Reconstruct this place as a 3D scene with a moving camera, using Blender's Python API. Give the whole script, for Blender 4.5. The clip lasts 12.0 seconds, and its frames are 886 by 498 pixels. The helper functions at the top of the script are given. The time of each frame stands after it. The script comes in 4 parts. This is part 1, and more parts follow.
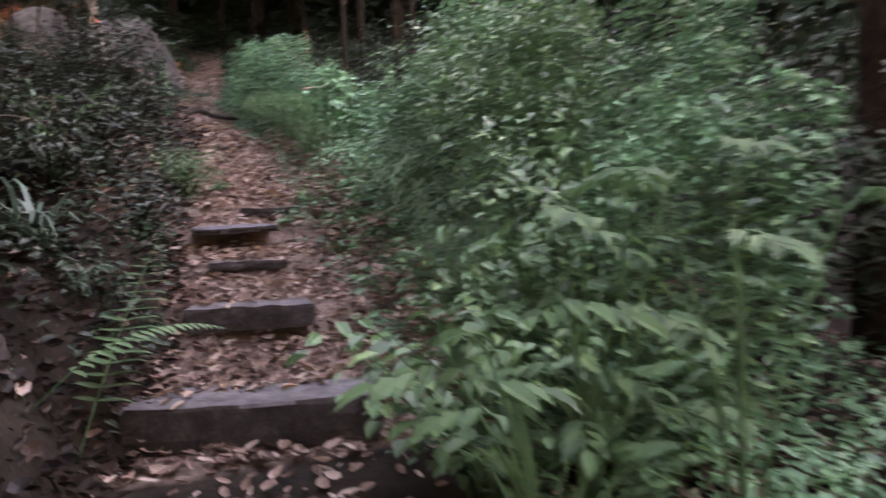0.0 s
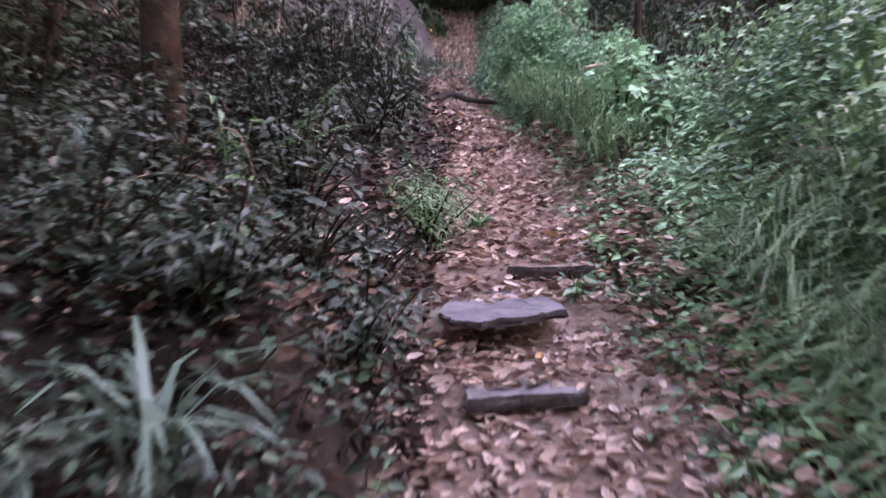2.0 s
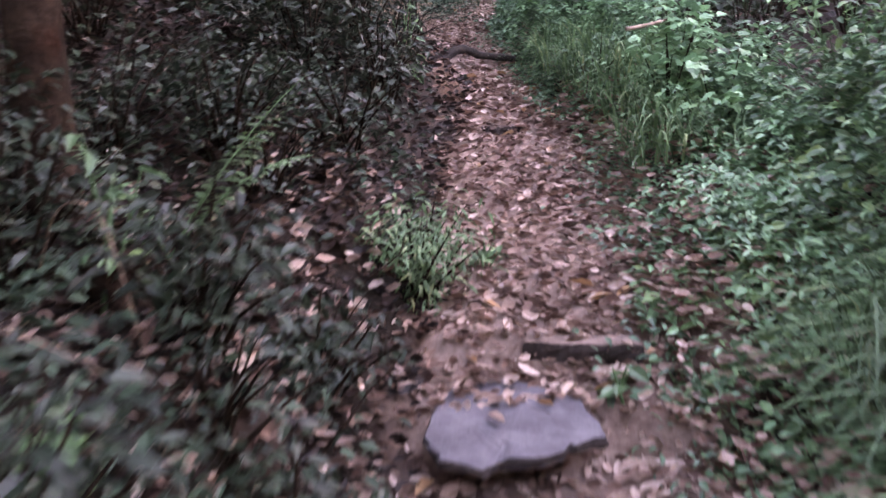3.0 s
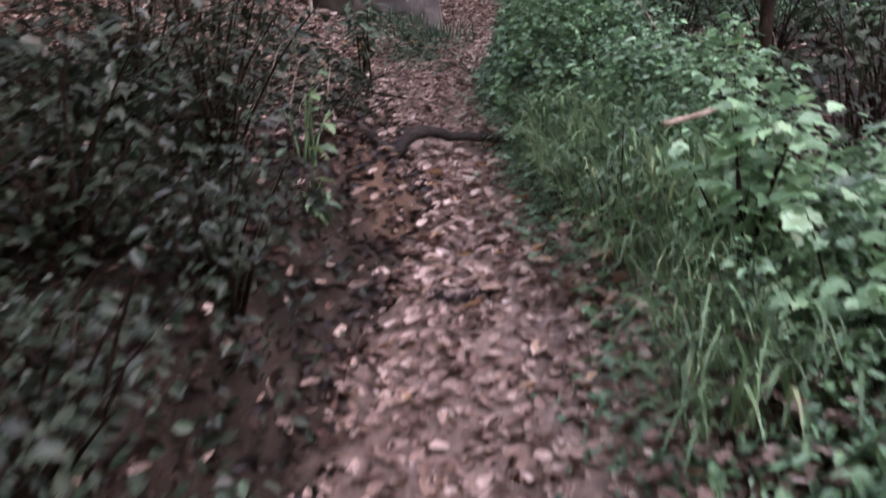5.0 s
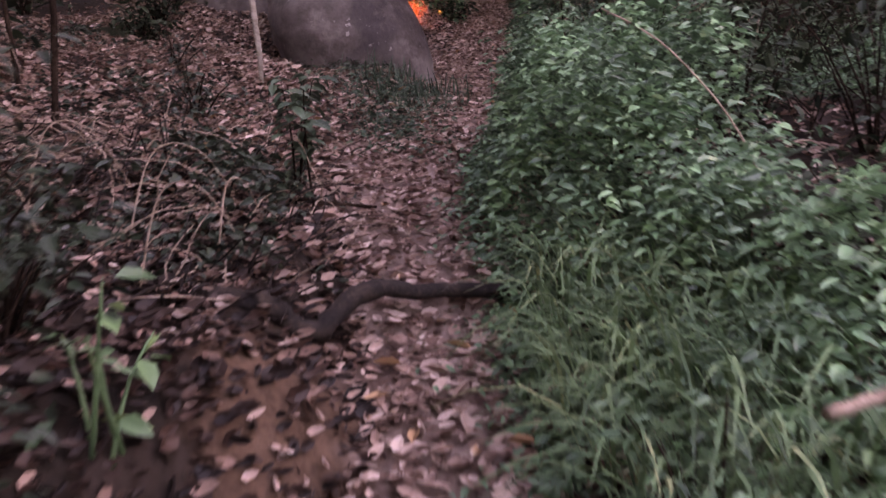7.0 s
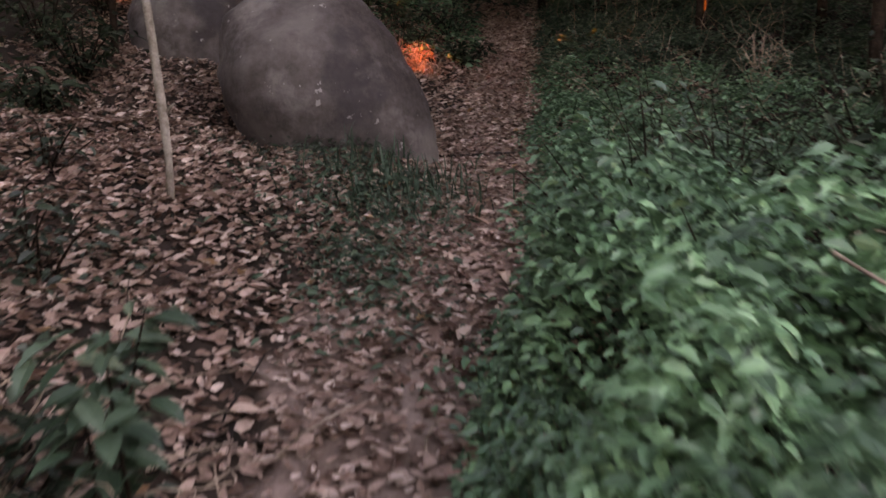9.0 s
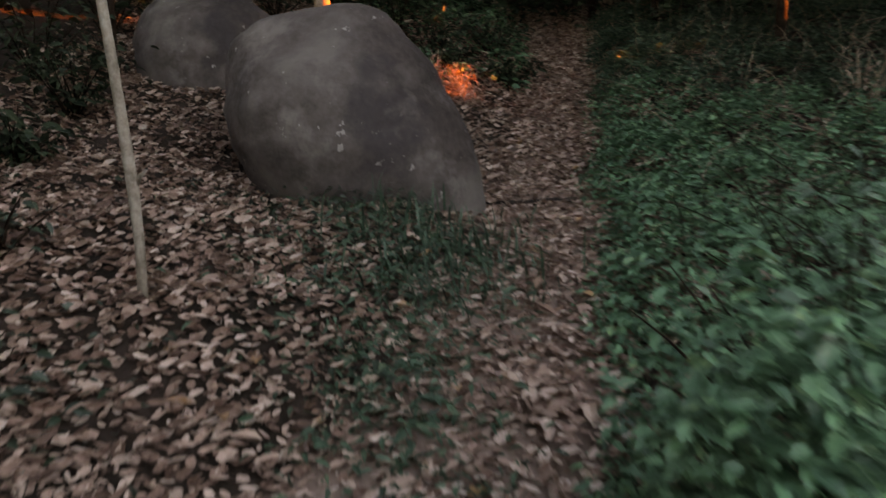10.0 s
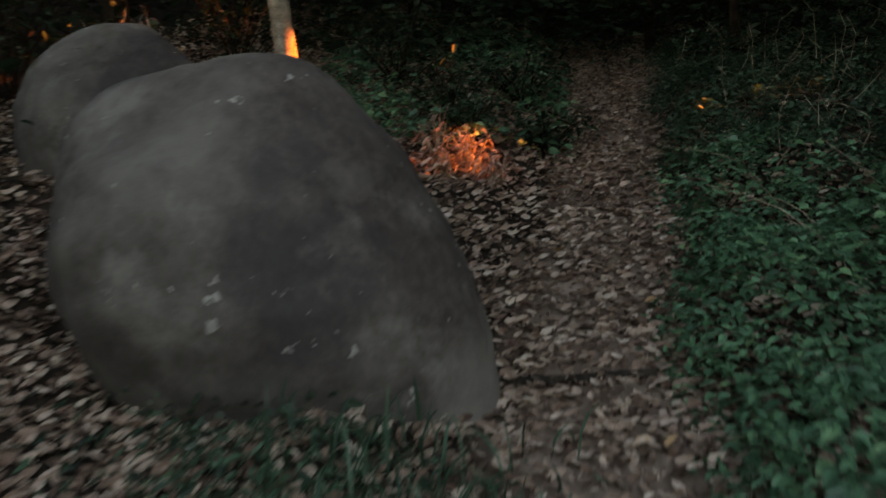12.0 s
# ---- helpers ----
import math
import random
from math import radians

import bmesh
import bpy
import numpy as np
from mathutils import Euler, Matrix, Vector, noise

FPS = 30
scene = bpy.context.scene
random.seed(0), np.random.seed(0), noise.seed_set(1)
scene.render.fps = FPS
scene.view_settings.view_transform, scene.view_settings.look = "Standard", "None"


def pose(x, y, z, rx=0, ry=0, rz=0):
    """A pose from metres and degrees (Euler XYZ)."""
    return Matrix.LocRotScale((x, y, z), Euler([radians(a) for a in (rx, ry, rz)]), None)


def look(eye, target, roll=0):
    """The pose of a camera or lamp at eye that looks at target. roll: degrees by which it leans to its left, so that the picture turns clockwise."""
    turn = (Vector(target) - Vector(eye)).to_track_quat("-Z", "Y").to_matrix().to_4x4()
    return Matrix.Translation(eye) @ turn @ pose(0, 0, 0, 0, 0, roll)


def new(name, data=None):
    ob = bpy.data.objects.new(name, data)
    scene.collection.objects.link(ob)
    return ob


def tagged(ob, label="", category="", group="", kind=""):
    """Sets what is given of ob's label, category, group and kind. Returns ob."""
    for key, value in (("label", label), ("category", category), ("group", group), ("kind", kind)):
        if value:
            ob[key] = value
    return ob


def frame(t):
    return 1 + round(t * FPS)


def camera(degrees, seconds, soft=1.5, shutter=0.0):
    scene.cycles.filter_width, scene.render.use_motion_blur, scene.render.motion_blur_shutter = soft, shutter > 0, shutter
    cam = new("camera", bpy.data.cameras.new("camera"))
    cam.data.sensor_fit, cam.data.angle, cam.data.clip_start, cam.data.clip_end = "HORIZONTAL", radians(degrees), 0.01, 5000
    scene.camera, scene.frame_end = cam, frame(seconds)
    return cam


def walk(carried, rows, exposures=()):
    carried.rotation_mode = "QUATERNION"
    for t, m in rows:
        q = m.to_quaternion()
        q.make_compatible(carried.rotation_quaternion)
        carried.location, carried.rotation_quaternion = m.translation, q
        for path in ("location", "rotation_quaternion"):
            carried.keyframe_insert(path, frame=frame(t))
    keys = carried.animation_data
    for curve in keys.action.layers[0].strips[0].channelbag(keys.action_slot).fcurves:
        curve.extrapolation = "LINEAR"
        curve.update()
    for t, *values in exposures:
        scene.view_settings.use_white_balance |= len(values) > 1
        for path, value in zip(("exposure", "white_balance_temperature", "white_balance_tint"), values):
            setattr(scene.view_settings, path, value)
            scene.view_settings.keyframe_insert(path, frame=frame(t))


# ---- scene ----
cam = camera(61.3, 12.0, soft=1.5, shutter=0.7)
PATH = [
    (0, (-1.047, -7.621, -2.074), (-0.278, -5.778, -2.174), -1.6),
    (0.5, (-0.952, -7.189, -1.995), (-0.454, -5.257, -2.127), -1.8),
    (1, (-1.034, -6.719, -1.863), (-0.788, -4.74, -2.008), -1.2),
    (1.5, (-1.032, -6.311, -1.76), (-0.868, -4.323, -1.915), -1.2),
    (2, (-0.91, -5.76, -1.559), (-0.757, -3.777, -1.77), -0.7),
    (2.5, (-0.871, -5.205, -1.364), (-0.72, -3.242, -1.721), 0.5),
    (4.3, (-0.315, -3.557, -0.826), (-0.324, -1.609, -1.28), -2.2),
    (4.5, (-0.288, -3.323, -0.814), (-0.293, -1.374, -1.261), -2.2),
    (5, (-0.227, -2.844, -0.665), (-0.212, -0.886, -1.073), -1.8),
    (5.5, (-0.146, -2.48, -0.502), (-0.124, -0.515, -0.876), -1.7),
    (6, (-0.023, -2.108, -0.419), (-0.006, -0.141, -0.782), -1.8),
    (6.5, (-0.032, -1.678, -0.373), (-0.025, 0.291, -0.726), -1.4),
    (8.3, (0.019, -0.081, 0.093), (-0.004, 1.889, -0.249), -1.7),
    (8.5, (0.051, 0.162, 0.153), (0.029, 2.133, -0.186), -1.3),
    (9, (0.072, 0.603, 0.274), (0.028, 2.577, -0.044), -1.0),
    (9.5, (0.041, 1.046, 0.416), (-0.052, 3.018, 0.091), -1.5),
    (10, (-0.009, 1.525, 0.506), (-0.151, 3.496, 0.202), -1.7),
    (10.5, (-0.045, 2.01, 0.595), (-0.302, 3.974, 0.315), -2.0),
    (11, (0.002, 2.521, 0.673), (-0.304, 4.48, 0.41), -2.6),
    (11.5, (0.051, 3.0, 0.749), (-0.256, 4.962, 0.513), -3.2),
    (12, (0.115, 3.516, 0.854), (-0.157, 5.486, 0.637), -3.4),
]
walk(cam, [(t, look(eye, target, roll)) for t, eye, target, roll in PATH],
     [(0.0, 5.2, 10500, 42), (0.5, 5.5, 9800, 44), (1.5, 5.72, 8900, 52), (2.5, 5.55, 9000, 54), (4.5, 5.1, 9900, 44), (6.5, 4.65, 10200, 68), (8.5, 4.25, 11300, 54), (9.0, 4.2, 11700, 42), (9.5, 4.0, 12100, 38), (10.5, 3.75, 11300, 12), (12.0, 3.5, 10700, 8)])

# ---- world, sun, exposure ----
SUN_AZ, SUN_EL = radians(72), radians(15)   # azimuth clockwise from +y, where the low sun stands
world = bpy.data.worlds.new("dusk")
scene.world = world
world.use_nodes = True
wn = world.node_tree
sky = wn.nodes.new("ShaderNodeTexSky")
sky.sky_type, sky.sun_disc = "NISHITA", False
sky.sun_elevation, sky.sun_rotation = SUN_EL, SUN_AZ
wn.nodes["Background"].inputs["Strength"].default_value = 0.15
wn.links.new(sky.outputs["Color"], wn.nodes["Background"].inputs["Color"])

SUN_DIR = Vector((math.sin(SUN_AZ) * math.cos(SUN_EL), math.cos(SUN_AZ) * math.cos(SUN_EL), math.sin(SUN_EL)))
sun = new("sun", bpy.data.lights.new("sun", "SUN"))
sun.data.energy, sun.data.angle, sun.data.color = 4.5, radians(0.5), (1.0, 0.25, 0.06)
sun.matrix_world = look(SUN_DIR * 50, (0, 0, 0))

# ---- materials ----
def nodes_of(m):
    m.use_nodes = True
    return m.node_tree.nodes, m.node_tree.links, m.node_tree.nodes["Principled BSDF"]


def ramp(ns, stops):
    r = ns.new("ShaderNodeValToRGB")
    e = r.color_ramp.elements
    while len(e) < len(stops):
        e.new(0.5)
    for el, (p, c) in zip(e, stops):
        el.position, el.color = p, (*c, 1)
    return r


def surface(name, stops, scale=6.0, fine=60.0, rough=0.85, bump=0.4, dist=0.01, spec=0.3):
    """Earth, stone or bark: colour from a coarse and a fine noise, with relief."""
    m = bpy.data.materials.new(name)
    ns, ln, b = nodes_of(m)
    tc = ns.new("ShaderNodeTexCoord")
    n1, n2, mix = ns.new("ShaderNodeTexNoise"), ns.new("ShaderNodeTexNoise"), ns.new("ShaderNodeMath")
    for n, sc in ((n1, scale), (n2, fine)):
        n.inputs["Scale"].default_value, n.inputs["Detail"].default_value, n.inputs["Roughness"].default_value = sc, 8, 0.62
        ln.new(tc.outputs["Object"], n.inputs["Vector"])
    mix.operation = "MULTIPLY_ADD"
    ln.new(n2.outputs["Fac"], mix.inputs[0])
    mix.inputs[1].default_value = 0.45
    sub = ns.new("ShaderNodeMath")
    sub.operation = "SUBTRACT"
    ln.new(n1.outputs["Fac"], sub.inputs[0])
    sub.inputs[1].default_value = 0.22
    ln.new(sub.outputs[0], mix.inputs[2])
    spread = ns.new("ShaderNodeMath")
    spread.operation = "MULTIPLY_ADD"
    spread.inputs[1].default_value, spread.inputs[2].default_value = 1.8, -0.4
    ln.new(mix.outputs[0], spread.inputs[0])
    r = ramp(ns, stops)
    ln.new(spread.outputs[0], r.inputs["Fac"])
    ln.new(r.outputs["Color"], b.inputs["Base Color"])
    b.inputs["Roughness"].default_value = rough
    b.inputs["Specular IOR Level"].default_value = spec
    bp = ns.new("ShaderNodeBump")
    bp.inputs["Strength"].default_value, bp.inputs["Distance"].default_value = bump, dist
    ln.new(mix.outputs[0], bp.inputs["Height"])
    ln.new(bp.outputs["Normal"], b.inputs["Normal"])
    return m


def leafy(name, stops, rough=0.55, spec=0.35, through_light=0.3, fine=90.0):
    """Leaves, each of its own tone, with mottling and some light shining through."""
    m = bpy.data.materials.new(name)
    ns, ln, b = nodes_of(m)
    geo, tc, n = ns.new("ShaderNodeNewGeometry"), ns.new("ShaderNodeTexCoord"), ns.new("ShaderNodeTexNoise")
    n.inputs["Scale"].default_value, n.inputs["Detail"].default_value = fine, 4
    ln.new(tc.outputs["Object"], n.inputs["Vector"])
    a = ns.new("ShaderNodeMath")
    a.operation = "MULTIPLY_ADD"
    ln.new(n.outputs["Fac"], a.inputs[0])
    a.inputs[1].default_value = 0.35
    s = ns.new("ShaderNodeMath")
    s.operation = "MULTIPLY_ADD"
    ln.new(geo.outputs["Random Per Island"], s.inputs[0])
    s.inputs[1].default_value, s.inputs[2].default_value = 0.9, -0.12
    ln.new(s.outputs[0], a.inputs[2])
    r = ramp(ns, stops)
    ln.new(a.outputs[0], r.inputs["Fac"])
    ln.new(r.outputs["Color"], b.inputs["Base Color"])
    b.inputs["Roughness"].default_value, b.inputs["Specular IOR Level"].default_value = rough, spec
    if through_light:
        t, mx = ns.new("ShaderNodeBsdfTranslucent"), ns.new("ShaderNodeMixShader")
        ln.new(r.outputs["Color"], t.inputs["Color"])
        mx.inputs["Fac"].default_value = through_light
        ln.new(b.outputs["BSDF"], mx.inputs[1])
        ln.new(t.outputs["BSDF"], mx.inputs[2])
        ln.new(mx.outputs["Shader"], ns["Material Output"].inputs["Surface"])
    return m


EARTH = surface("forest_earth", [(0.2, (0.006, 0.004, 0.002)), (0.5, (0.018, 0.011, 0.007)), (0.8, (0.037, 0.023, 0.018))], 3, 45, 0.95, 0.7, 0.03)
SLAB = surface("step_stone", [(0.25, (0.071, 0.062, 0.065)), (0.55, (0.140, 0.127, 0.130)), (0.8, (0.205, 0.189, 0.189))], 9, 110, 0.8, 0.4, 0.006)
# Earthy stone, darkened further to hold the shade of the step risers.
SOIL_SHADE = surface("soil_and_shade_stone", [(0.25, (0.024, 0.018, 0.016)), (0.55, (0.052, 0.040, 0.037)), (0.85, (0.104, 0.084, 0.080))], 8, 70, 0.9, 0.5, 0.006)
SLATE = surface("slate", [(0.25, (0.081, 0.076, 0.086)), (0.55, (0.126, 0.118, 0.133)), (0.8, (0.181, 0.171, 0.186))], 7, 120, 0.7, 0.35, 0.005)
ROCK = surface("boulder_stone", [(0.15, (0.030, 0.022, 0.019)), (0.42, (0.059, 0.044, 0.041)), (0.6, (0.083, 0.065, 0.060)), (0.78, (0.111, 0.090, 0.083)), (0.95, (0.155, 0.130, 0.118))], 1.7, 23, 0.78, 0.8, 0.02)
BARK = surface("bark", [(0.2, (0.010, 0.006, 0.004)), (0.5, (0.022, 0.014, 0.010)), (0.8, (0.044, 0.029, 0.021))], 9, 60, 0.95, 0.8, 0.02, 0.08)
PALE_BARK = surface("pale_bark", [(0.2, (0.165, 0.135, 0.105)), (0.5, (0.285, 0.240, 0.195)), (0.8, (0.390, 0.345, 0.292))], 12, 90, 0.9, 0.4, 0.006)
DRY = surface("dry_stick", [(0.2, (0.14, 0.10, 0.075)), (0.5, (0.30, 0.22, 0.165)), (0.8, (0.48, 0.37, 0.29))], 14, 90, 0.9, 0.4, 0.004)
ROOT = surface("wet_root", [(0.2, (0.007, 0.005, 0.005)), (0.5, (0.018, 0.013, 0.011)), (0.8, (0.044, 0.031, 0.023))], 12, 70, 0.9, 0.7, 0.01)
LITTER = leafy("leaf_litter", [(0.0, (0.053, 0.030, 0.022)), (0.3, (0.193, 0.113, 0.087)), (0.6, (0.367, 0.244, 0.197)), (0.85, (0.524, 0.384, 0.324)), (1.0, (0.629, 0.506, 0.437))], 0.7, 0.35, 0.12)
# Damp litter, its colour lowered far more to carry the shade it lies in.
SHADED_DAMP = leafy("shaded_damp_litter", [(0.0, (0.004, 0.002, 0.002)), (0.4, (0.014, 0.006, 0.004)), (0.75, (0.030, 0.013, 0.008)), (1.0, (0.067, 0.033, 0.023))], 0.6, 0.4, 0.05)
GREEN = leafy("shrub_leaf", [(0.0, (0.040, 0.098, 0.051)), (0.45, (0.090, 0.214, 0.098)), (0.8, (0.147, 0.317, 0.138)), (1.0, (0.230, 0.396, 0.147))], 0.42, 0.65, 0.25)
COVER = leafy("ground_cover_leaf", [(0.0, (0.033, 0.089, 0.052)), (0.5, (0.075, 0.187, 0.105)), (0.9, (0.131, 0.291, 0.160)), (1.0, (0.261, 0.392, 0.187))], 0.42, 0.6, 0.25)
# Dark glossy leaf, darkened further for the bank's weaker sky light.
SHADED_IVY = leafy("shaded_bank_leaf", [(0.0, (0.007, 0.016, 0.010)), (0.5, (0.018, 0.037, 0.021)), (0.9, (0.031, 0.054, 0.034)), (1.0, (0.061, 0.077, 0.050))], 0.42, 0.4, 0.15)
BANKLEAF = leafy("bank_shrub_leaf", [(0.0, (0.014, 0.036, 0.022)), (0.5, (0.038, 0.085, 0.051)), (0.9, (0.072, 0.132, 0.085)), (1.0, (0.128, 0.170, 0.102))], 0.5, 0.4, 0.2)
GRASS = leafy("grass_blade", [(0.0, (0.043, 0.101, 0.050)), (0.5, (0.101, 0.216, 0.108)), (0.9, (0.173, 0.317, 0.158)), (1.0, (0.432, 0.432, 0.230))], 0.5, 0.4, 0.3)
SPRAY_LEAF = leafy("spray_leaf", [(0.0, (0.032, 0.084, 0.036)), (0.5, (0.060, 0.152, 0.064)), (1.0, (0.104, 0.224, 0.092))], 0.5, 0.4, 0.25)
FERN = leafy("fern_leaflet", [(0.0, (0.065, 0.146, 0.070)), (0.5, (0.110, 0.229, 0.110)), (1.0, (0.184, 0.312, 0.156))], 0.55, 0.35, 0.3)
STRAP = leafy("strap_leaf", [(0.0, (0.054, 0.107, 0.077)), (0.5, (0.092, 0.162, 0.123)), (1.0, (0.154, 0.222, 0.169))], 0.4, 0.5, 0.2)
TEAL = leafy("pale_bluish_leaf", [(0.0, (0.074, 0.197, 0.105)), (0.5, (0.142, 0.345, 0.178)), (0.9, (0.216, 0.469, 0.246)), (1.0, (0.271, 0.517, 0.234))], 0.40, 0.7, 0.25)
# Leaf green lowered so that the colour itself holds the deep wood's shade.
SHADED_LEAF = leafy("shaded_woodland_leaf", [(0.0, (0.008, 0.018, 0.010)), (0.5, (0.018, 0.039, 0.020)), (1.0, (0.039, 0.060, 0.031))], 0.6, 0.3, 0.2)



def ground_material():
    """Dark humus that gives way to paler trodden earth on the path and to bare clay on the bank."""
    m = EARTH
    ns, ln, b = nodes_of(m)
    first = b.inputs["Base Color"].links[0].from_node
    fac = first.inputs["Fac"].links[0].from_socket
    colour = first.outputs["Color"]
    for key, stops in (("trodden", [(0.2, (0.10, 0.061, 0.047)), (0.5, (0.19, 0.128, 0.104)), (0.8, (0.32, 0.23, 0.195))]),
                       ("bare_clay", [(0.2, (0.035, 0.018, 0.011)), (0.5, (0.075, 0.041, 0.026)), (0.8, (0.125, 0.072, 0.048))])):
        at, r, mx = ns.new("ShaderNodeAttribute"), ramp(ns, stops), ns.new("ShaderNodeMixRGB")
        at.attribute_name = key
        ln.new(fac, r.inputs["Fac"])
        ln.new(at.outputs["Fac"], mx.inputs["Fac"])
        ln.new(colour, mx.inputs["Color1"])
        ln.new(r.outputs["Color"], mx.inputs["Color2"])
        colour = mx.outputs["Color"]
    ln.new(colour, b.inputs["Base Color"])


ground_material()


def boulder_material():
    """Pale lichen crusts in ragged patches, a soil-brown foot and small pale chips over the grey stone."""
    ns, ln, b = nodes_of(ROCK)
    colour = b.inputs["Base Color"].links[0].from_socket
    tc = ns.new("ShaderNodeTexCoord")
    for scale, detail, at, width, tint, amount in ((0.9, 9, 0.46, 0.14, (0.175, 0.150, 0.138), 0.8), (2.6, 10, 0.55, 0.12, (0.24, 0.208, 0.192), 0.6),
                                                   (1.5, 8, 0.52, 0.12, (0.040, 0.032, 0.034), 0.8), (13, 3, 0.68, 0.03, (0.40, 0.36, 0.34), 0.7), (7, 5, 0.70, 0.02, (0.022, 0.018, 0.016), 0.8)):
        n, r, mx, mp = ns.new("ShaderNodeTexNoise"), ramp(ns, [(at, (0, 0, 0)), (at + width, (amount,) * 3)]), ns.new("ShaderNodeMixRGB"), ns.new("ShaderNodeMapping")
        mp.inputs["Location"].default_value = (scale * 1.7, 0.4 * scale, 3.1)
        n.inputs["Scale"].default_value, n.inputs["Detail"].default_value, n.inputs["Roughness"].default_value = scale, detail, 0.65
        ln.new(tc.outputs["Object"], mp.inputs["Vector"])
        ln.new(mp.outputs["Vector"], n.inputs["Vector"])
        ln.new(n.outputs["Fac"], r.inputs["Fac"])
        ln.new(r.outputs["Color"], mx.inputs["Fac"])
        ln.new(colour, mx.inputs["Color1"])
        mx.inputs["Color2"].default_value = (*tint, 1)
        colour = mx.outputs["Color"]
    ln.new(colour, b.inputs["Base Color"])


boulder_material()

# ---- the lie of the land ----
KY = (-14, -7.6, -5.4, -4.76, -4.64, -4.0, -3.9, -3.28, -3.2, -2.7, -2.6, -2.36, -2.28, -0.2, -0.1, 1.36, 1.48, 4.0, 6.15, 6.25, 7.4, 8.1, 14, 40)
KZ = (-5.3, -3.5, -2.98, -2.93, -2.79, -2.66, -2.53, -2.42, -2.34, -2.29, -2.17, -2.11, -2.03, -1.46, -1.41, -1.02, -0.93, -0.32, 0.04, 0.09, 0.44, 0.7, 2.6, 9.0)
EY = (-14, -7.6, -5, -4.1, -2.8, -2.1, -0.5, 0.6, 1.5, 2.4, 3.5, 4.5, 5.3, 6.6, 8.5, 14)
EL = (-1.7, -1.6, -1.12, -0.88, -0.75, -0.65, -0.5, -0.24, -0.36, -0.55, -0.55, -0.35, -0.15, 0.0, 0.2, 0.6)
ER = (0.0, 0.0, 0.08, 0.12, 0.14, 0.16, 0.36, 0.17, 0.17, 0.05, 0.3, 0.45, 0.55, 0.66, 0.92, 1.5)
BY = (-14, -7, -5, -3.5, -2, -0.5, 0.6, 1.2, 2.5, 4, 6, 9, 14)
BH = (0.5, 0.45, 0.42, 0.5, 0.28, 0.38, 0.36, 0.22, 0.10, 0.08, 0.08, 0.12, 0.2)


def edge_l(y):
    return np.interp(y, EY, EL)


def edge_r(y):
    return np.interp(y, EY, ER)


def bumps(x, y):
    return (0.5 * np.sin(2.1 * x + 1.3 * y) + 0.5 * np.sin(1.1 * x - 2.4 * y + 1.7) + 0.35 * np.sin(5.3 * x + 3.1 * y + 0.6)
            + 0.3 * np.sin(4.1 * x - 6.3 * y) + 0.18 * np.sin(11 * x + 7 * y) + 0.18 * np.sin(9 * x - 13 * y + 2))


def smooth01(v):
    v = np.clip(v, 0, 1)
    return v * v * (3 - 2 * v)


def height(x, y):
    """The ground's height: a trodden trough with a bank beside it on the uphill side."""
    x, y = np.asarray(x, float), np.asarray(y, float)
    dl, dr = np.maximum(edge_l(y) - x, 0), np.maximum(x - edge_r(y), 0)
    z = np.interp(y, KY, KZ)
    z = z + np.interp(y, BY, BH) * smooth01(dl / 0.42) + 0.17 * dl + 0.03 * np.clip(dl - 4, 0, 30) ** 1.2
    z = z + 0.06 * smooth01(dr / 0.3) + 0.06 * dr + 0.02 * np.clip(dr - 4, 0, 30) ** 1.3
    off = np.clip(np.maximum(dl, dr) / 0.5, 0, 1)
    return z + (0.012 + 0.05 * off) * bumps(x, y)


def gz(x, y):
    return float(height(x, y))


# ---- helpers for things ----
def mesh_object(name, verts, faces, material, parent=None, smooth=False):
    me = bpy.data.meshes.new(name)
    me.from_pydata(verts, [], faces)
    me.materials.append(material)
    if smooth:
        me.polygons.foreach_set("use_smooth", [True] * len(me.polygons))
    me.update()
    ob = new(name, me)
    if parent is not None:
        ob.parent = parent
    return ob


def part(name, bm, material, parent, label="", smooth=False):
    me = bpy.data.meshes.new(name)
    bm.to_mesh(me)
    bm.free()
    me.materials.append(material)
    if smooth:
        me.polygons.foreach_set("use_smooth", [True] * len(me.polygons))
    ob = new(name, me)
    if parent is not None:
        ob.parent = parent
    if label:
        ob["label"] = label
    return ob


# Outlines of leaves: along, across, out of the leaf's plane.
OVAL = (np.array([(0, 0, 0), (.28, .40, .08), (.28, -.40, .08), (.30, 0, 0), (.65, .34, .05), (.65, -.34, .05), (.66, 0, -.02), (1, 0, -.12)]),
        [(0, 3, 1), (0, 2, 3), (1, 3, 6, 4), (3, 2, 5, 6), (4, 6, 7), (6, 5, 7)])
DRYLEAF = (np.array([(0, 0, .10), (.25, .42, .20), (.25, -.40, .03), (.5, 0, 0), (.68, .40, .24), (.70, -.34, .16), (1, .05, .22)]),
           [(0, 3, 1), (0, 2, 3), (1, 3, 4), (3, 2, 5), (3, 6, 4), (3, 5, 6)])
RHOMB = (np.array([(0, 0, 0), (.45, .42, .05), (.45, -.42, .05), (1, 0, -.08)]), [(0, 2, 3, 1)])
LOBED = (np.array([(.42, 0, 0), (0, 0, .02), (.02, .26, .05), (.22, .50, .03), (.36, .37, .05), (.62, .42, 0), (.72, .25, .02), (1, 0, -.12), (.72, -.25, .02), (.62, -.42, 0), (.36, -.37, .05), (.22, -.50, .03), (.02, -.26, .05)]),
         [(0, k, k + 1) for k in range(1, 12)] + [(0, 12, 1)])
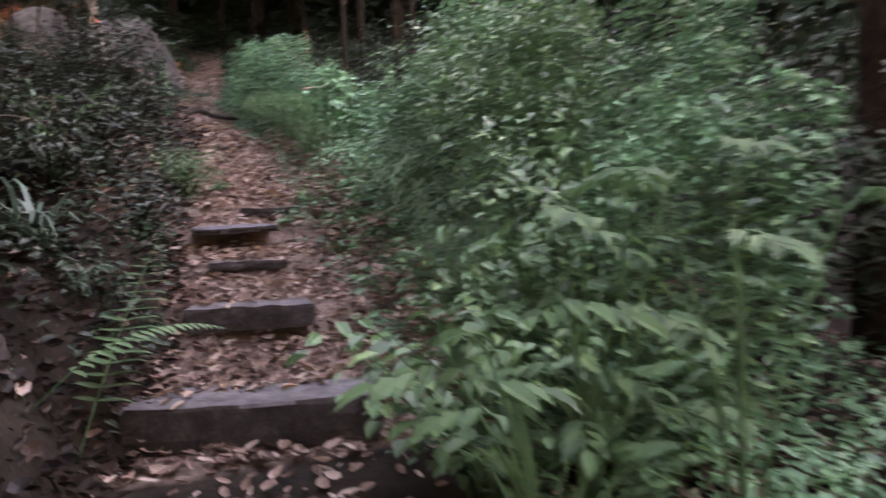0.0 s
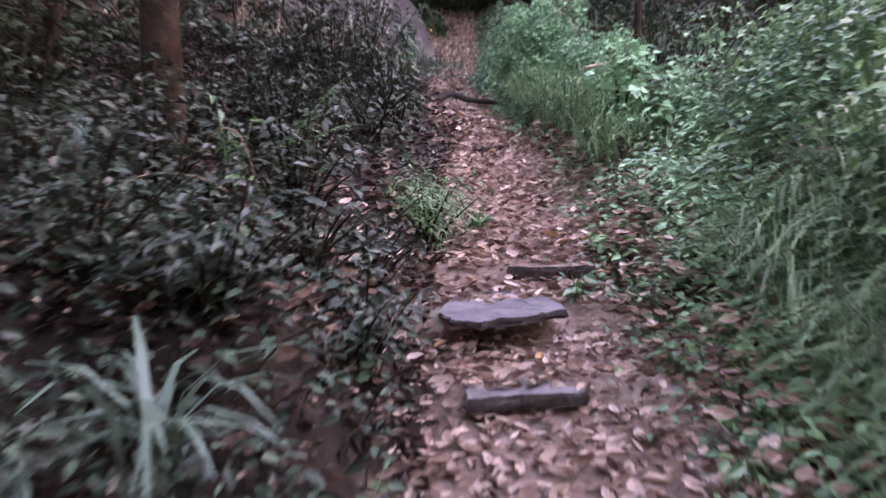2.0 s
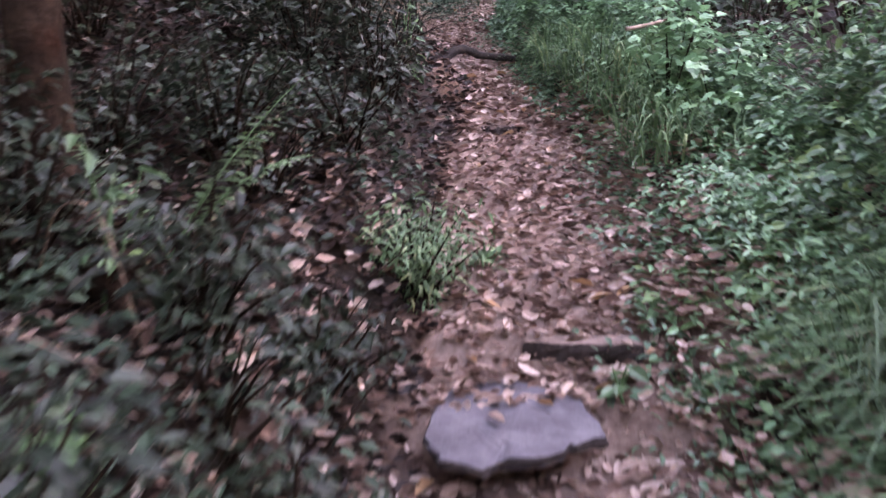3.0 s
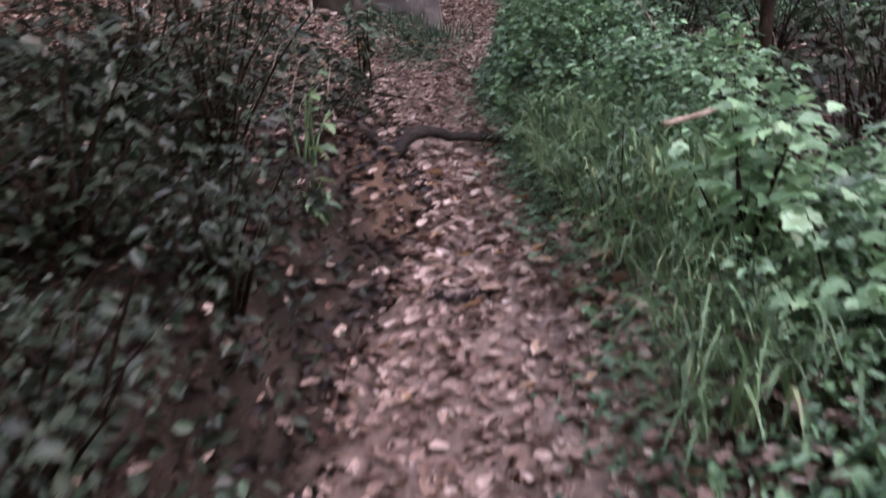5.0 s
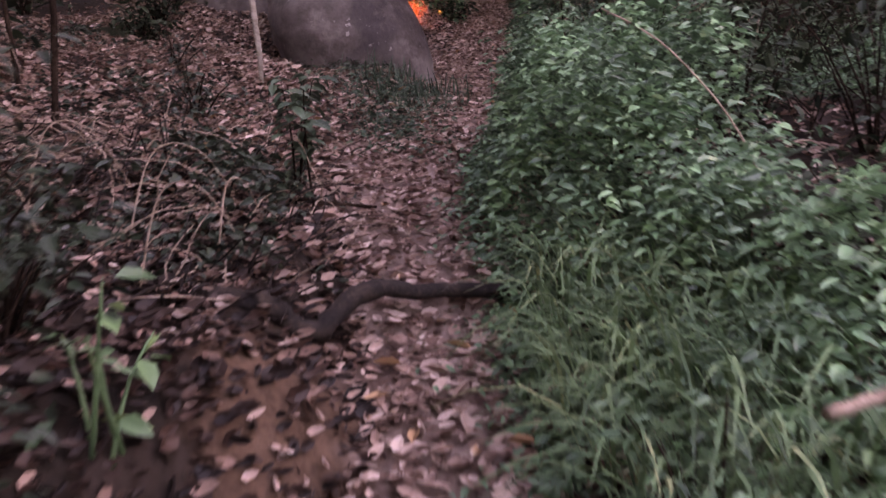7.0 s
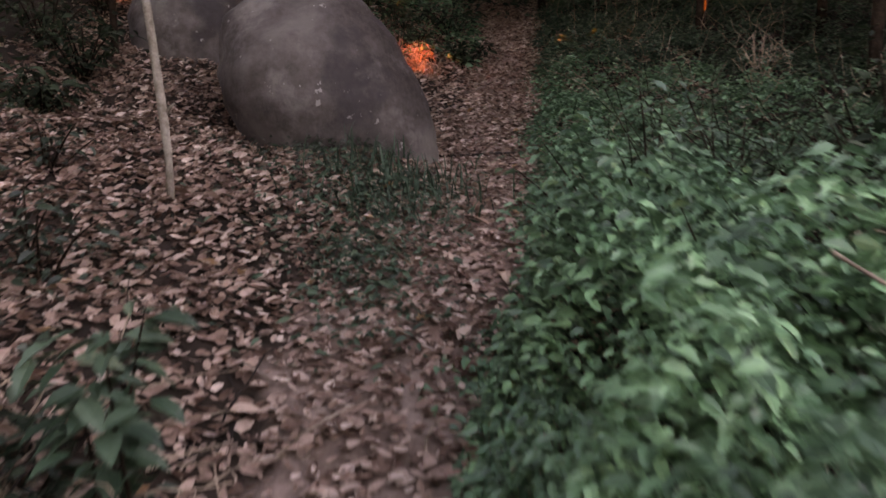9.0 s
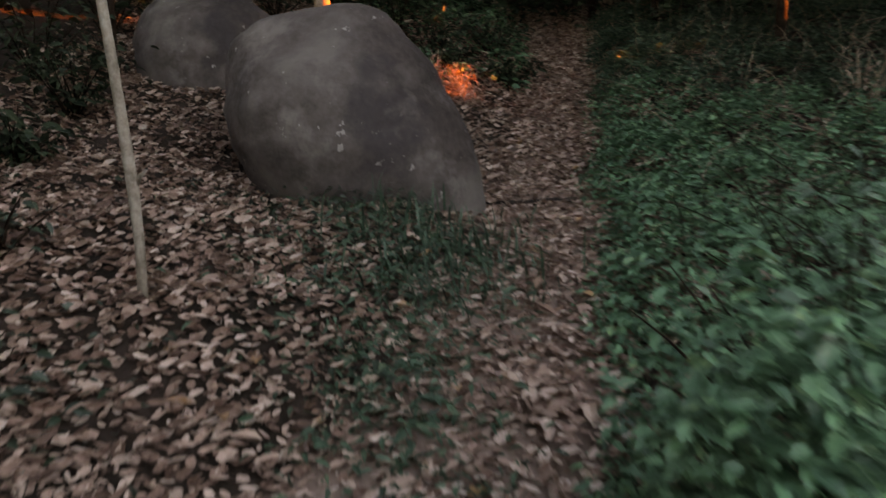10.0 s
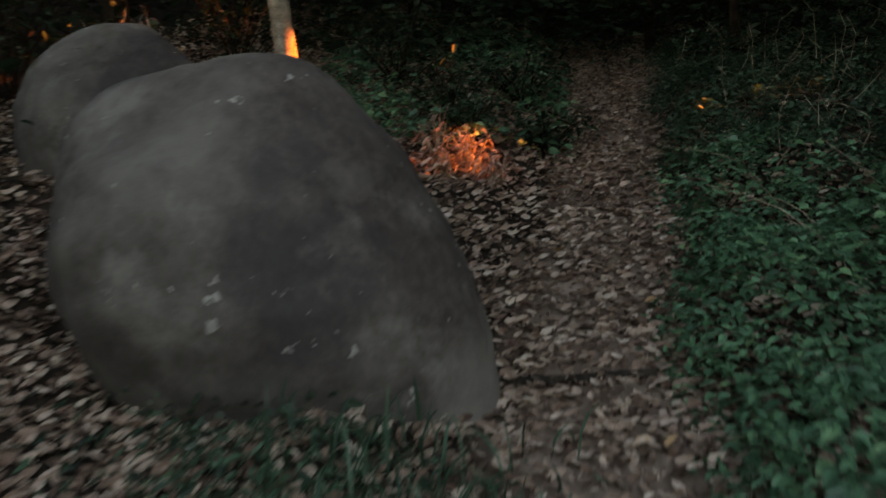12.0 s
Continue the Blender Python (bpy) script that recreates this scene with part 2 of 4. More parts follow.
NARROW = (np.array([(0, 0, 0), (.35, .5, .05), (.35, -.5, .05), (.7, .32, -.02), (.7, -.32, -.02), (1, 0, -.25)]), [(0, 2, 1), (1, 2, 4, 3), (3, 4, 5)])


def unit(v):
    return v / np.maximum(np.linalg.norm(v, axis=-1, keepdims=True), 1e-9)


def leaves(name, P, D, N, L, W, material, parent=None, shape=OVAL):
    """One mesh of many leaves: base points, directions along the leaf, normals, lengths and widths."""
    tv, tf = shape
    D = unit(D)
    S = unit(np.cross(N, D))
    N = np.cross(D, S)
    L, W = np.asarray(L)[:, None, None], np.asarray(W)[:, None, None]
    V = P[:, None] + D[:, None] * tv[None, :, :1] * L + S[:, None] * tv[None, :, 1:2] * W + N[:, None] * tv[None, :, 2:] * L
    k = len(tv)
    faces = [tuple(i * k + j for j in f) for i in range(len(P)) for f in tf]
    return mesh_object(name, V.reshape(-1, 3).tolist(), faces, material, parent)


def blades(name, P, H, L, W, bend, material, parent=None):
    """Grass: arching strips from the base points P, leaning towards H."""
    n = len(P)
    H = unit(H)
    S = np.stack([-H[:, 1], H[:, 0], 0 * H[:, 0]], -1)
    rows = []
    for s, w in ((0, .7), (.3, 1), (.55, .9), (.8, .55), (1, 0.06)):
        c = P + np.array([0, 0, 1.0]) * (L * (s - bend * s ** 2.2))[:, None] + H * (L * bend * 0.9 * s ** 1.6)[:, None]
        rows += [c - S * (W * w / 2)[:, None], c + S * (W * w / 2)[:, None]]
    V = np.stack(rows, 1)
    faces = [(i * 10 + j, i * 10 + j + 1, i * 10 + j + 3, i * 10 + j + 2) for i in range(n) for j in (0, 2, 4, 6)]
    return mesh_object(name, V.reshape(-1, 3).tolist(), faces, material, parent)


def tube_into(bm, pts, radii, sides=6):
    """A tapered, bent stem through points, into a bmesh."""
    pts = [Vector(p) for p in pts]
    rings = []
    for i, (p, r) in enumerate(zip(pts, radii)):
        d = (pts[min(i + 1, len(pts) - 1)] - pts[max(i - 1, 0)]).normalized()
        a = d.orthogonal().normalized() if i == 0 else (a - d * a.dot(d)).normalized()
        b = d.cross(a)
        rings.append([bm.verts.new(p + (a * math.cos(2 * math.pi * k / sides) + b * math.sin(2 * math.pi * k / sides)) * r) for k in range(sides)])
    for r0, r1 in zip(rings, rings[1:]):
        for k in range(sides):
            bm.faces.new((r0[k], r0[(k + 1) % sides], r1[(k + 1) % sides], r1[k]))
    bm.faces.new(rings[0][::-1])
    bm.faces.new(rings[-1])


def stem(name, pts, radii, material, parent=None, sides=7, label=""):
    bm = bmesh.new()
    tube_into(bm, pts, radii, sides)
    return part(name, bm, material, parent, label, smooth=True)


def empty(name, x, y, z, label, category, group=""):
    ob = new(name)
    ob.location = (x, y, z)
    ob.empty_display_size = 0.1
    return tagged(ob, label, category, group)


# ---- ground ----
gx = np.concatenate([np.linspace(-60, -12, 17), np.linspace(-11, -3.2, 27), np.arange(-3, 3, 0.06), np.linspace(3.05, 11, 27), np.linspace(12, 60, 17)])
gy = np.concatenate([np.linspace(-60, -12, 17), np.linspace(-11, -7.2, 16), np.arange(-7, 10, 0.06), np.linspace(10.2, 16, 24), np.linspace(17, 70, 20)])
XX, YY = np.meshgrid(gx, gy)
ZZ = height(XX, YY)
nx = len(gx)
ground = mesh_object("ground", np.stack([XX, YY, ZZ], -1).reshape(-1, 3).tolist(),
                     [(j * nx + i, j * nx + i + 1, (j + 1) * nx + i + 1, (j + 1) * nx + i) for j in range(len(gy) - 1) for i in range(nx - 1)], EARTH, smooth=True)
tagged(ground, "sloping woodland floor of dark brown earth under fallen leaves", "ground", kind="structure")

rng = np.random.default_rng(7)


def on_ground(x, y, lift=0.0):
    return np.stack([x, y, height(x, y) + lift], -1)


def slope_normal(x, y):
    e = 0.03
    return unit(np.stack([(height(x - e, y) - height(x + e, y)) / (2 * e), (height(x, y - e) - height(x, y + e)) / (2 * e), np.ones_like(x)], -1))


def around(n):
    a = rng.uniform(0, 2 * np.pi, n)
    return np.stack([np.cos(a), np.sin(a), 0 * a], -1)


# ---- leaf litter ----
def litter(name, n, x0, x1, y0, y1, size, keep, label, material=LITTER):
    x, y = rng.uniform(x0, x1, n), rng.uniform(y0, y1, n)
    ok = rng.uniform(0, 1, n) < keep(x, y)
    x, y = x[ok], y[ok]
    n = len(x)
    N = unit(slope_normal(x, y) + rng.normal(0, 0.33, (n, 3)))
    L = size * rng.uniform(0.55, 1.35, n)
    P = on_ground(x, y, 0.004 + rng.uniform(0, 0.022, n))
    ob = leaves(name, P, around(n) + 0.15 * N, N, L, L * rng.uniform(0.3, 0.72, n), material, shape=DRYLEAF)
    return tagged(ob, label, "leaf litter", kind="stuff")


def litter_keep(x, y):
    dr = x - edge_r(y)
    dl = edge_l(y) - x
    k = np.where(dr > np.where(y < 0.5, 1.0, 0.45), 0.3, 1.0)
    bank = (dl > 0.05) & (y < 1.2)
    k = np.where(bank, 0.08 + 0.5 * smooth01((y + 0.3) / 2), k)
    k = np.where(bank & (y > -3.7) & (y < -1.5) & (dl < 0.9), 0.75 - 0.5 * smooth01(dl / 0.9), k)
    path = (dl < 0) & (dr < 0) & (y < 2)
    k = np.where(path, np.where(y < -5.0, 0.18, 1.0), k)
    return k * (1 - smooth01((np.maximum(dl, dr) - np.where(y > 2.2, 3.0, 1.3) + 0.35 * bumps(x, y)) / 1.2))


litter("leaf_litter", 72000, -3.8, 2.6, -8.5, 3.0, 0.06, litter_keep, "dry pinkish brown leaves scattered over trodden earth")
litter("leaf_litter", 100000, -5.4, 2.4, 3.0, 13, 0.054, litter_keep, "thick dry pale brown fallen leaves covering the slope")
litter("shaded_damp_leaf_litter", 36000, -4.0, -0.2, -8, 2.0, 0.06, lambda x, y: np.where(edge_l(y) - x > 0.0, 0.9, 0.0), "damp brown leaves rotting on the bank, coloured dark for its shade", SHADED_DAMP)
litter("leaf_litter", 26000, -12, 9, -9, 22, 0.13, lambda x, y: np.where((np.abs(x + 1) < 3.2) & (y > -7) & (y < 12.4), 0.0, 0.8), "brown leaves lying deep among the trees, coloured dark for shade", SHADED_DAMP)


# ---- bare clay on the bank and the trodden path ----
vx, vy = XX.ravel(), YY.ravel()
rag = 0.10 * bumps(vx * 2.3, vy * 2.3) + 0.05 * bumps(vx * 7, vy * 7)
in_path = np.minimum(vx - edge_l(vy), edge_r(vy) + 0.22 * ((vy > -4.8) & (vy < 0.3)) - vx)
trodden = smooth01((in_path + 0.8 * rag + 0.08) / 0.18) * ((vy > -5.0) & (vy < 12))
bare = smooth01(1.6 - 1.6 * (((vx + 0.42) / 0.26) ** 2 + ((vy - 0.7) / 0.55) ** 2 + rag * 4))
for key, values in (("trodden", trodden), ("bare_clay", bare)):
    ground.data.attributes.new(key, "FLOAT", "POINT").data.foreach_set("value", values.astype(np.float32))


# ---- stone steps ----
def slab(name, outline, z, thick, material, label, category, tilt=(0, 0), rough_edge=0.008):
    """A stone slab from its outline seen from above, with worn edges."""
    bm = bmesh.new()
    n = len(outline)
    cx, cy = sum(p[0] for p in outline) / n, sum(p[1] for p in outline) / n
    ring = []
    for i, (x, y) in enumerate(outline):
        x1, y1 = outline[(i + 1) % n]
        cuts = 3 if n > 6 else 9
        for k in range(cuts):
            f = k / cuts
            ring.append((x + (x1 - x) * f + random.uniform(-1, 1) * rough_edge - cx, y + (y1 - y) * f + random.uniform(-1, 1) * rough_edge - cy))
    loops = []
    for zz, grow in ((-thick, 0.94), (-thick * 0.7, 0.985), (-thick * 0.35, 1.0), (-0.016, 0.995), (0, 0.965)):
        loops.append([bm.verts.new((x * grow + random.uniform(-1, 1) * rough_edge * 0.45, y * grow + random.uniform(-1, 1) * rough_edge * 0.45, zz + random.uniform(-0.005, 0.004) + x * tilt[0] + y * tilt[1])) for x, y in ring])
    inner = [bm.verts.new((x * 0.5, y * 0.5, random.uniform(-0.003, 0.003) + x * 0.5 * tilt[0] + y * 0.5 * tilt[1])) for x, y in ring]
    m = len(ring)
    for a, b in zip(loops, loops[1:] + [inner]):
        for k in range(m):
            bm.faces.new((a[k], a[(k + 1) % m], b[(k + 1) % m], b[k]))
    bm.faces.new(loops[0][::-1])
    bm.faces.new(inner)
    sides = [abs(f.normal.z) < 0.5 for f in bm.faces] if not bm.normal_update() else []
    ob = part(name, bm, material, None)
    # Upright sides get the darker stone: soil, with riser shade in the colour.
    ob.data.materials.append(SOIL_SHADE)
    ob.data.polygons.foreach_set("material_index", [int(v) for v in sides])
    ob.location = (cx, cy, z)
    return tagged(ob, label, category)


BROWN_STONE = surface("brown_step_stone", [(0.2, (0.105, 0.071, 0.060)), (0.5, (0.195, 0.135, 0.112)), (0.8, (0.285, 0.210, 0.180))], 9, 90)
STEP = "grey stone slab step set in the earth path"
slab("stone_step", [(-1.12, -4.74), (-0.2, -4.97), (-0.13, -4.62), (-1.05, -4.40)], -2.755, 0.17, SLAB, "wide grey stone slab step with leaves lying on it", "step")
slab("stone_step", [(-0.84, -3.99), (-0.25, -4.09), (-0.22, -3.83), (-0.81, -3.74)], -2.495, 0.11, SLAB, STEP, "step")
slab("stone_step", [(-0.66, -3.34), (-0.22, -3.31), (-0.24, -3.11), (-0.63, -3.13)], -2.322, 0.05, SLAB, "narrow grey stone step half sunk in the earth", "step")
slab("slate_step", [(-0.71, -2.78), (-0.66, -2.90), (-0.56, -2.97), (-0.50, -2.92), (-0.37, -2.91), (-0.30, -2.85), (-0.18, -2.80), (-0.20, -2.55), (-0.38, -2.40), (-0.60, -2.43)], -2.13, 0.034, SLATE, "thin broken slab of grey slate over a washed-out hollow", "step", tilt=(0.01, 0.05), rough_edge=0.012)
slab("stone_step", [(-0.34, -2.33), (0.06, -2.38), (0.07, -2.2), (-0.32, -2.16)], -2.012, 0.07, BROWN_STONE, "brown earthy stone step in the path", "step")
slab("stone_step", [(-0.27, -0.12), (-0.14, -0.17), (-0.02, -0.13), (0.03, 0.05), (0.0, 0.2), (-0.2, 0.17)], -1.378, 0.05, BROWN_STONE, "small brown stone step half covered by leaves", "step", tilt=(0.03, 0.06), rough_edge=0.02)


# ---- boulders ----
def boulder(name, x, y, z0, top, left, right, front, back, label, seed, rough=1.0):
    """A rounded boulder: rings whose reach to each side follows a profile from the foot to the crown."""
    levels, sides = 60, 80
    t = 1 - (1 - np.linspace(0, 1, levels)) ** 1.5
    a = np.linspace(0, 2 * np.pi, sides, endpoint=False)
    ks = np.linspace(0, 5 / 6, 6)
    reach = [np.where(t < 5 / 6, np.interp(t, ks, p[:6]), p[5] * np.maximum(6 - 6 * t, 0.0001) ** 0.36) for p in (right, back, left, front)]
    verts = []
    for i in range(levels):
        for ang in a:
            c, s = math.cos(ang), math.sin(ang)
            rx, ry = reach[0 if c > 0 else 2][i], reach[1 if s > 0 else 3][i]
            p = Vector((c * rx, s * ry, t[i] ** 0.85 * (top - z0) if i < levels - 1 else (top - z0)))
            d = noise.fractal(p * 1.6 + Vector((seed, 0, 0)), 1.0, 2.0, 4) * 0.05 + noise.fractal(p * 6 + Vector((0, seed, 0)), 1.0, 2.0, 3) * 0.010
            verts.append(tuple(p + Vector((c, s, 0.3)) * d * rough))
    faces = [(i * sides + k, i * sides + (k + 1) % sides, (i + 1) * sides + (k + 1) % sides, (i + 1) * sides + k) for i in range(levels - 1) for k in range(sides)]
    faces.append(tuple((levels - 1) * sides + k for k in range(sides)))
    ob = mesh_object(name, verts, faces, ROCK, smooth=True)
    ob.location = (x, y, z0)
    return tagged(ob, label, "boulder")


boulder("boulder", -0.92, 6.1, -0.05, 1.28, (0.42, 0.56, 0.68, 0.73, 0.73, 0.69, 0.03), (0.88, 0.84, 0.76, 0.66, 0.54, 0.38, 0.03),
        (0.45, 0.58, 0.64, 0.60, 0.50, 0.34, 0.03), (0.6, 0.6, 0.6, 0.58, 0.5, 0.35, 0.03), "large rounded grey-brown boulder on the leaf-strewn slope beside the path", 3.0)
boulder("boulder", -2.3, 7.75, 0.75, 1.8, (0.6, 0.66, 0.68, 0.66, 0.58, 0.42, 0.03), (0.55, 0.6, 0.62, 0.58, 0.5, 0.36, 0.03),
        (0.5, 0.55, 0.56, 0.52, 0.45, 0.3, 0.03), (0.5, 0.55, 0.55, 0.5, 0.42, 0.3, 0.03), "rounded grey boulder behind a larger one", 9.0)
bank_rock = boulder("rock", -1.56, -4.9, gz(-1.56, -4.9) - 0.14, gz(-1.56, -4.9) + 0.07, (0.15, 0.16, 0.155, 0.145, 0.13, 0.11, 0.03), (0.13, 0.14, 0.14, 0.13, 0.12, 0.09, 0.03),
                    (0.11, 0.115, 0.11, 0.1, 0.08, 0.06, 0.03), (0.11, 0.12, 0.11, 0.1, 0.08, 0.06, 0.03), "small flat-topped brown rock in the earth bank", 5.0, 0.4)
bank_rock.data.materials[0] = SOIL_SHADE


# ---- roots and sticks ----
def lying(name, pts, r0, r1, material, label, category, group=""):
    bm = bmesh.new()
    P = [Vector(p) for p in pts]
    dense = []
    for i in range(len(P) - 1):
        p0, p1, p2, p3 = P[max(i - 1, 0)], P[i], P[i + 1], P[min(i + 2, len(P) - 1)]
        for k in range(6):
            f = k / 6
            q = 0.5 * (2 * p1 + (p2 - p0) * f + (2 * p0 - 5 * p1 + 4 * p2 - p3) * f * f + (3 * p1 - p0 - 3 * p2 + p3) * f ** 3)
            dense.append(q + Vector((random.uniform(-1, 1), random.uniform(-1, 1), random.uniform(-0.6, 0.6))) * r0 * 0.25)
    dense.append(P[-1])
    n = len(dense)
    tube_into(bm, dense, [(r0 + (r1 - r0) * i / (n - 1)) * random.uniform(0.88, 1.12) for i in range(n)], 8)
    return tagged(part(name, bm, material, None, smooth=True), label, category, group)


lying("tree_root", [(-0.82, 0.98, gz(-0.82, 0.98) - 0.02), (-0.6, 0.97, gz(-0.6, 0.97) + 0.03), (-0.46, 1.03, gz(-0.46, 1.03) + 0.04), (-0.3, 1.2, max(gz(-0.3, 1.2) + 0.035, -0.86)), (-0.1, 1.36, -0.905), (0.1, 1.42, -0.915), (0.3, 1.46, gz(0.3, 1.46) - 0.01)], 0.042, 0.026, ROOT, "dark bent tree root crossing the path", "root")
lying("tree_root", [(-0.12, 6.25, 0.06), (0.1, 6.17, 0.06), (0.3, 6.18, 0.07), (0.5, 6.22, 0.07)], 0.03, 0.022, ROOT, "dark tree root crossing the leaf-covered path", "root")
lying("dead_stick", [(0.62, -0.07, -0.80), (0.78, -0.03, -0.77), (0.95, 0.05, -0.72)], 0.013, 0.009, DRY, "pale broken stick caught in the shrubs", "stick")
lying("dead_stick", [(0.22, -0.42, gz(0.22, -0.42) + 0.02), (0.36, -0.3, gz(0.36, -0.3) + 0.03), (0.5, -0.22, gz(0.5, -0.22) + 0.05)], 0.009, 0.006, DRY, "dry brown stick on fallen leaves", "stick")
lying("dry_cane", [(0.58, 1.62, 0.1), (0.78, 1.40, -0.08), (1.0, 1.2, -0.45), (1.12, 1.1, gz(1.12, 1.1) - 0.02)], 0.0032, 0.0045, DRY, "thin pale dry cane leaning out of the shrubs", "cane", "dry canes")
lying("dead_stick", [(-1.05, 1.95, gz(-1.05, 1.95) + 0.02), (-0.7, 2.05, gz(-0.7, 2.05) + 0.02), (-0.35, 2.3, gz(-0.35, 2.3) + 0.02)], 0.014, 0.008, BARK, "dark dead branch lying on the litter", "stick")


def ground_stick(x, y, length, ang, r, material, label):
    c, s = math.cos(ang), math.sin(ang)
    pts = []
    for f in (0, 0.35, 0.7, 1.0):
        px, py = x + c * length * f + s * 0.03 * math.sin(5 * f), y + s * length * f + c * 0.03 * math.sin(4 * f)
        pts.append((px, py, gz(px, py) + r + 0.008))
    return lying("twig", pts, r, r * 0.6, material, label, "twig", "twigs on the ground")


for i in range(46):
    y = random.uniform(-6.5, 8.5)
    x = random.uniform(edge_l(y) - 1.6, edge_r(y) + 0.15)
    if abs(x + 0.95) < 0.95 and 5.3 < y < 6.9:
        continue
    ground_stick(x, y, random.uniform(0.12, 0.45), random.uniform(0, 6.28), random.uniform(0.0025, 0.006), random.choice((DRY, DRY, BARK)), "thin dry twig lying on fallen leaves")
# arching dead stems on the banks
for x, y, dx, h in ((-1.8, -3.6, 0.5, 0.24), (-1.3, -3.2, -0.3, 0.3), (-0.95, 0.9, 0.25, 0.3), (-1.15, 1.3, 0.35, 0.35), (-0.8, 1.2, 0.12, 0.28), (-1.4, 1.1, 0.3, 0.4), (0.95, 1.2, 0.5, 0.5), (1.15, 0.8, 0.4, 0.6), (0.85, 2.4, 0.5, 0.55), (-1.9, 1.6, 0.2, 0.6), (-2.3, 2.2, -0.1, 0.7)):
    z = gz(x, y)
    lying("dry_cane", [(x, y, z - 0.02), (x + dx * 0.3, y + 0.05, z + h), (x + dx * 0.7, y + 0.12, z + h * 1.05), (x + dx, y + 0.2, z + h * 0.55)], 0.0034, 0.0018, DRY, "thin dry arching stem among the undergrowth", "cane", "dry canes")


# ---- loose leaves on top of the litter ----
leaf_meshes = []
for k in range(8):
    w = random.uniform(0.4, 0.62)
    tv = OVAL[0] * np.array([1, w, 1.0]) * random.uniform(0.07, 0.11)
    tv[:, 2] += np.array([0.2, 0.5, 0.35, 0, 0.45, 0.3, 0.05, 0.5]) * 0.03 * random.uniform(0.4, 1.2)
    me = bpy.data.meshes.new("fallen_leaf")
    me.from_pydata(tv.tolist(), [], OVAL[1])
    leaf_meshes.append(me)
DRY_ONE = bpy.data.materials.new("dry_leaf")
ns, ln, bs = nodes_of(DRY_ONE)
oi, nz, tcn = ns.new("ShaderNodeObjectInfo"), ns.new("ShaderNodeTexNoise"), ns.new("ShaderNodeTexCoord")
nz.inputs["Scale"].default_value = 40
ln.new(tcn.outputs["Object"], nz.inputs["Vector"])
ad = ns.new("ShaderNodeMath")
ad.operation = "MULTIPLY_ADD"
ln.new(nz.outputs["Fac"], ad.inputs[0])
ad.inputs[1].default_value = 0.4
ln.new(oi.outputs["Random"], ad.inputs[2])
rp = ramp(ns, [(0.1, (0.17, 0.09, 0.06)), (0.5, (0.38, 0.25, 0.195)), (0.9, (0.55, 0.42, 0.35)), (1.0, (0.46, 0.26, 0.14))])
ln.new(ad.outputs[0], rp.inputs["Fac"])
ln.new(rp.outputs["Color"], bs.inputs["Base Color"])
bs.inputs["Roughness"].default_value = 0.75
for me in leaf_meshes:
    me.materials.append(DRY_ONE)
for i in range(300):
    y = random.uniform(-4.6, 7.5)
    x = random.uniform(edge_l(y) + (0.06 if y < 2 else -0.9), edge_r(y) + 0.25)
    if abs(x + 0.95) < 0.95 and 5.3 < y < 6.9:
        continue
    ob = new("fallen_leaf", leaf_meshes[i % 8])
    lift = 0.03
    ob.matrix_world = pose(x, y, gz(x, y) + lift, random.uniform(-22, 22), random.uniform(-22, 22), random.uniform(0, 360))
    tagged(ob, "curled dry brown leaf lying on the path", "leaf", "fallen leaves on the path")


for x0, x1, y, z, k in ((-1.0, -0.3, -4.66, -2.755, 9), (-0.8, -0.28, -3.92, -2.495, 7), (-0.64, -0.28, -3.22, -2.315, 4), (-0.6, -0.28, -2.66, -2.12, 3), (-0.28, 0.02, -2.27, -2.012, 3), (-0.22, 0.0, 0.02, -1.375, 5)):
    for i in range(k):
        ob = new("fallen_leaf", leaf_meshes[random.randrange(8)])
        ob.matrix_world = pose(random.uniform(x0, x1), y + random.uniform(-0.09, 0.09), z + 0.006, random.uniform(-10, 10), random.uniform(-10, 10), random.uniform(0, 360)) @ Matrix.Scale(0.8, 4)
        tagged(ob, "curled dry brown leaf lying on a stone step", "leaf", "fallen leaves on the path")


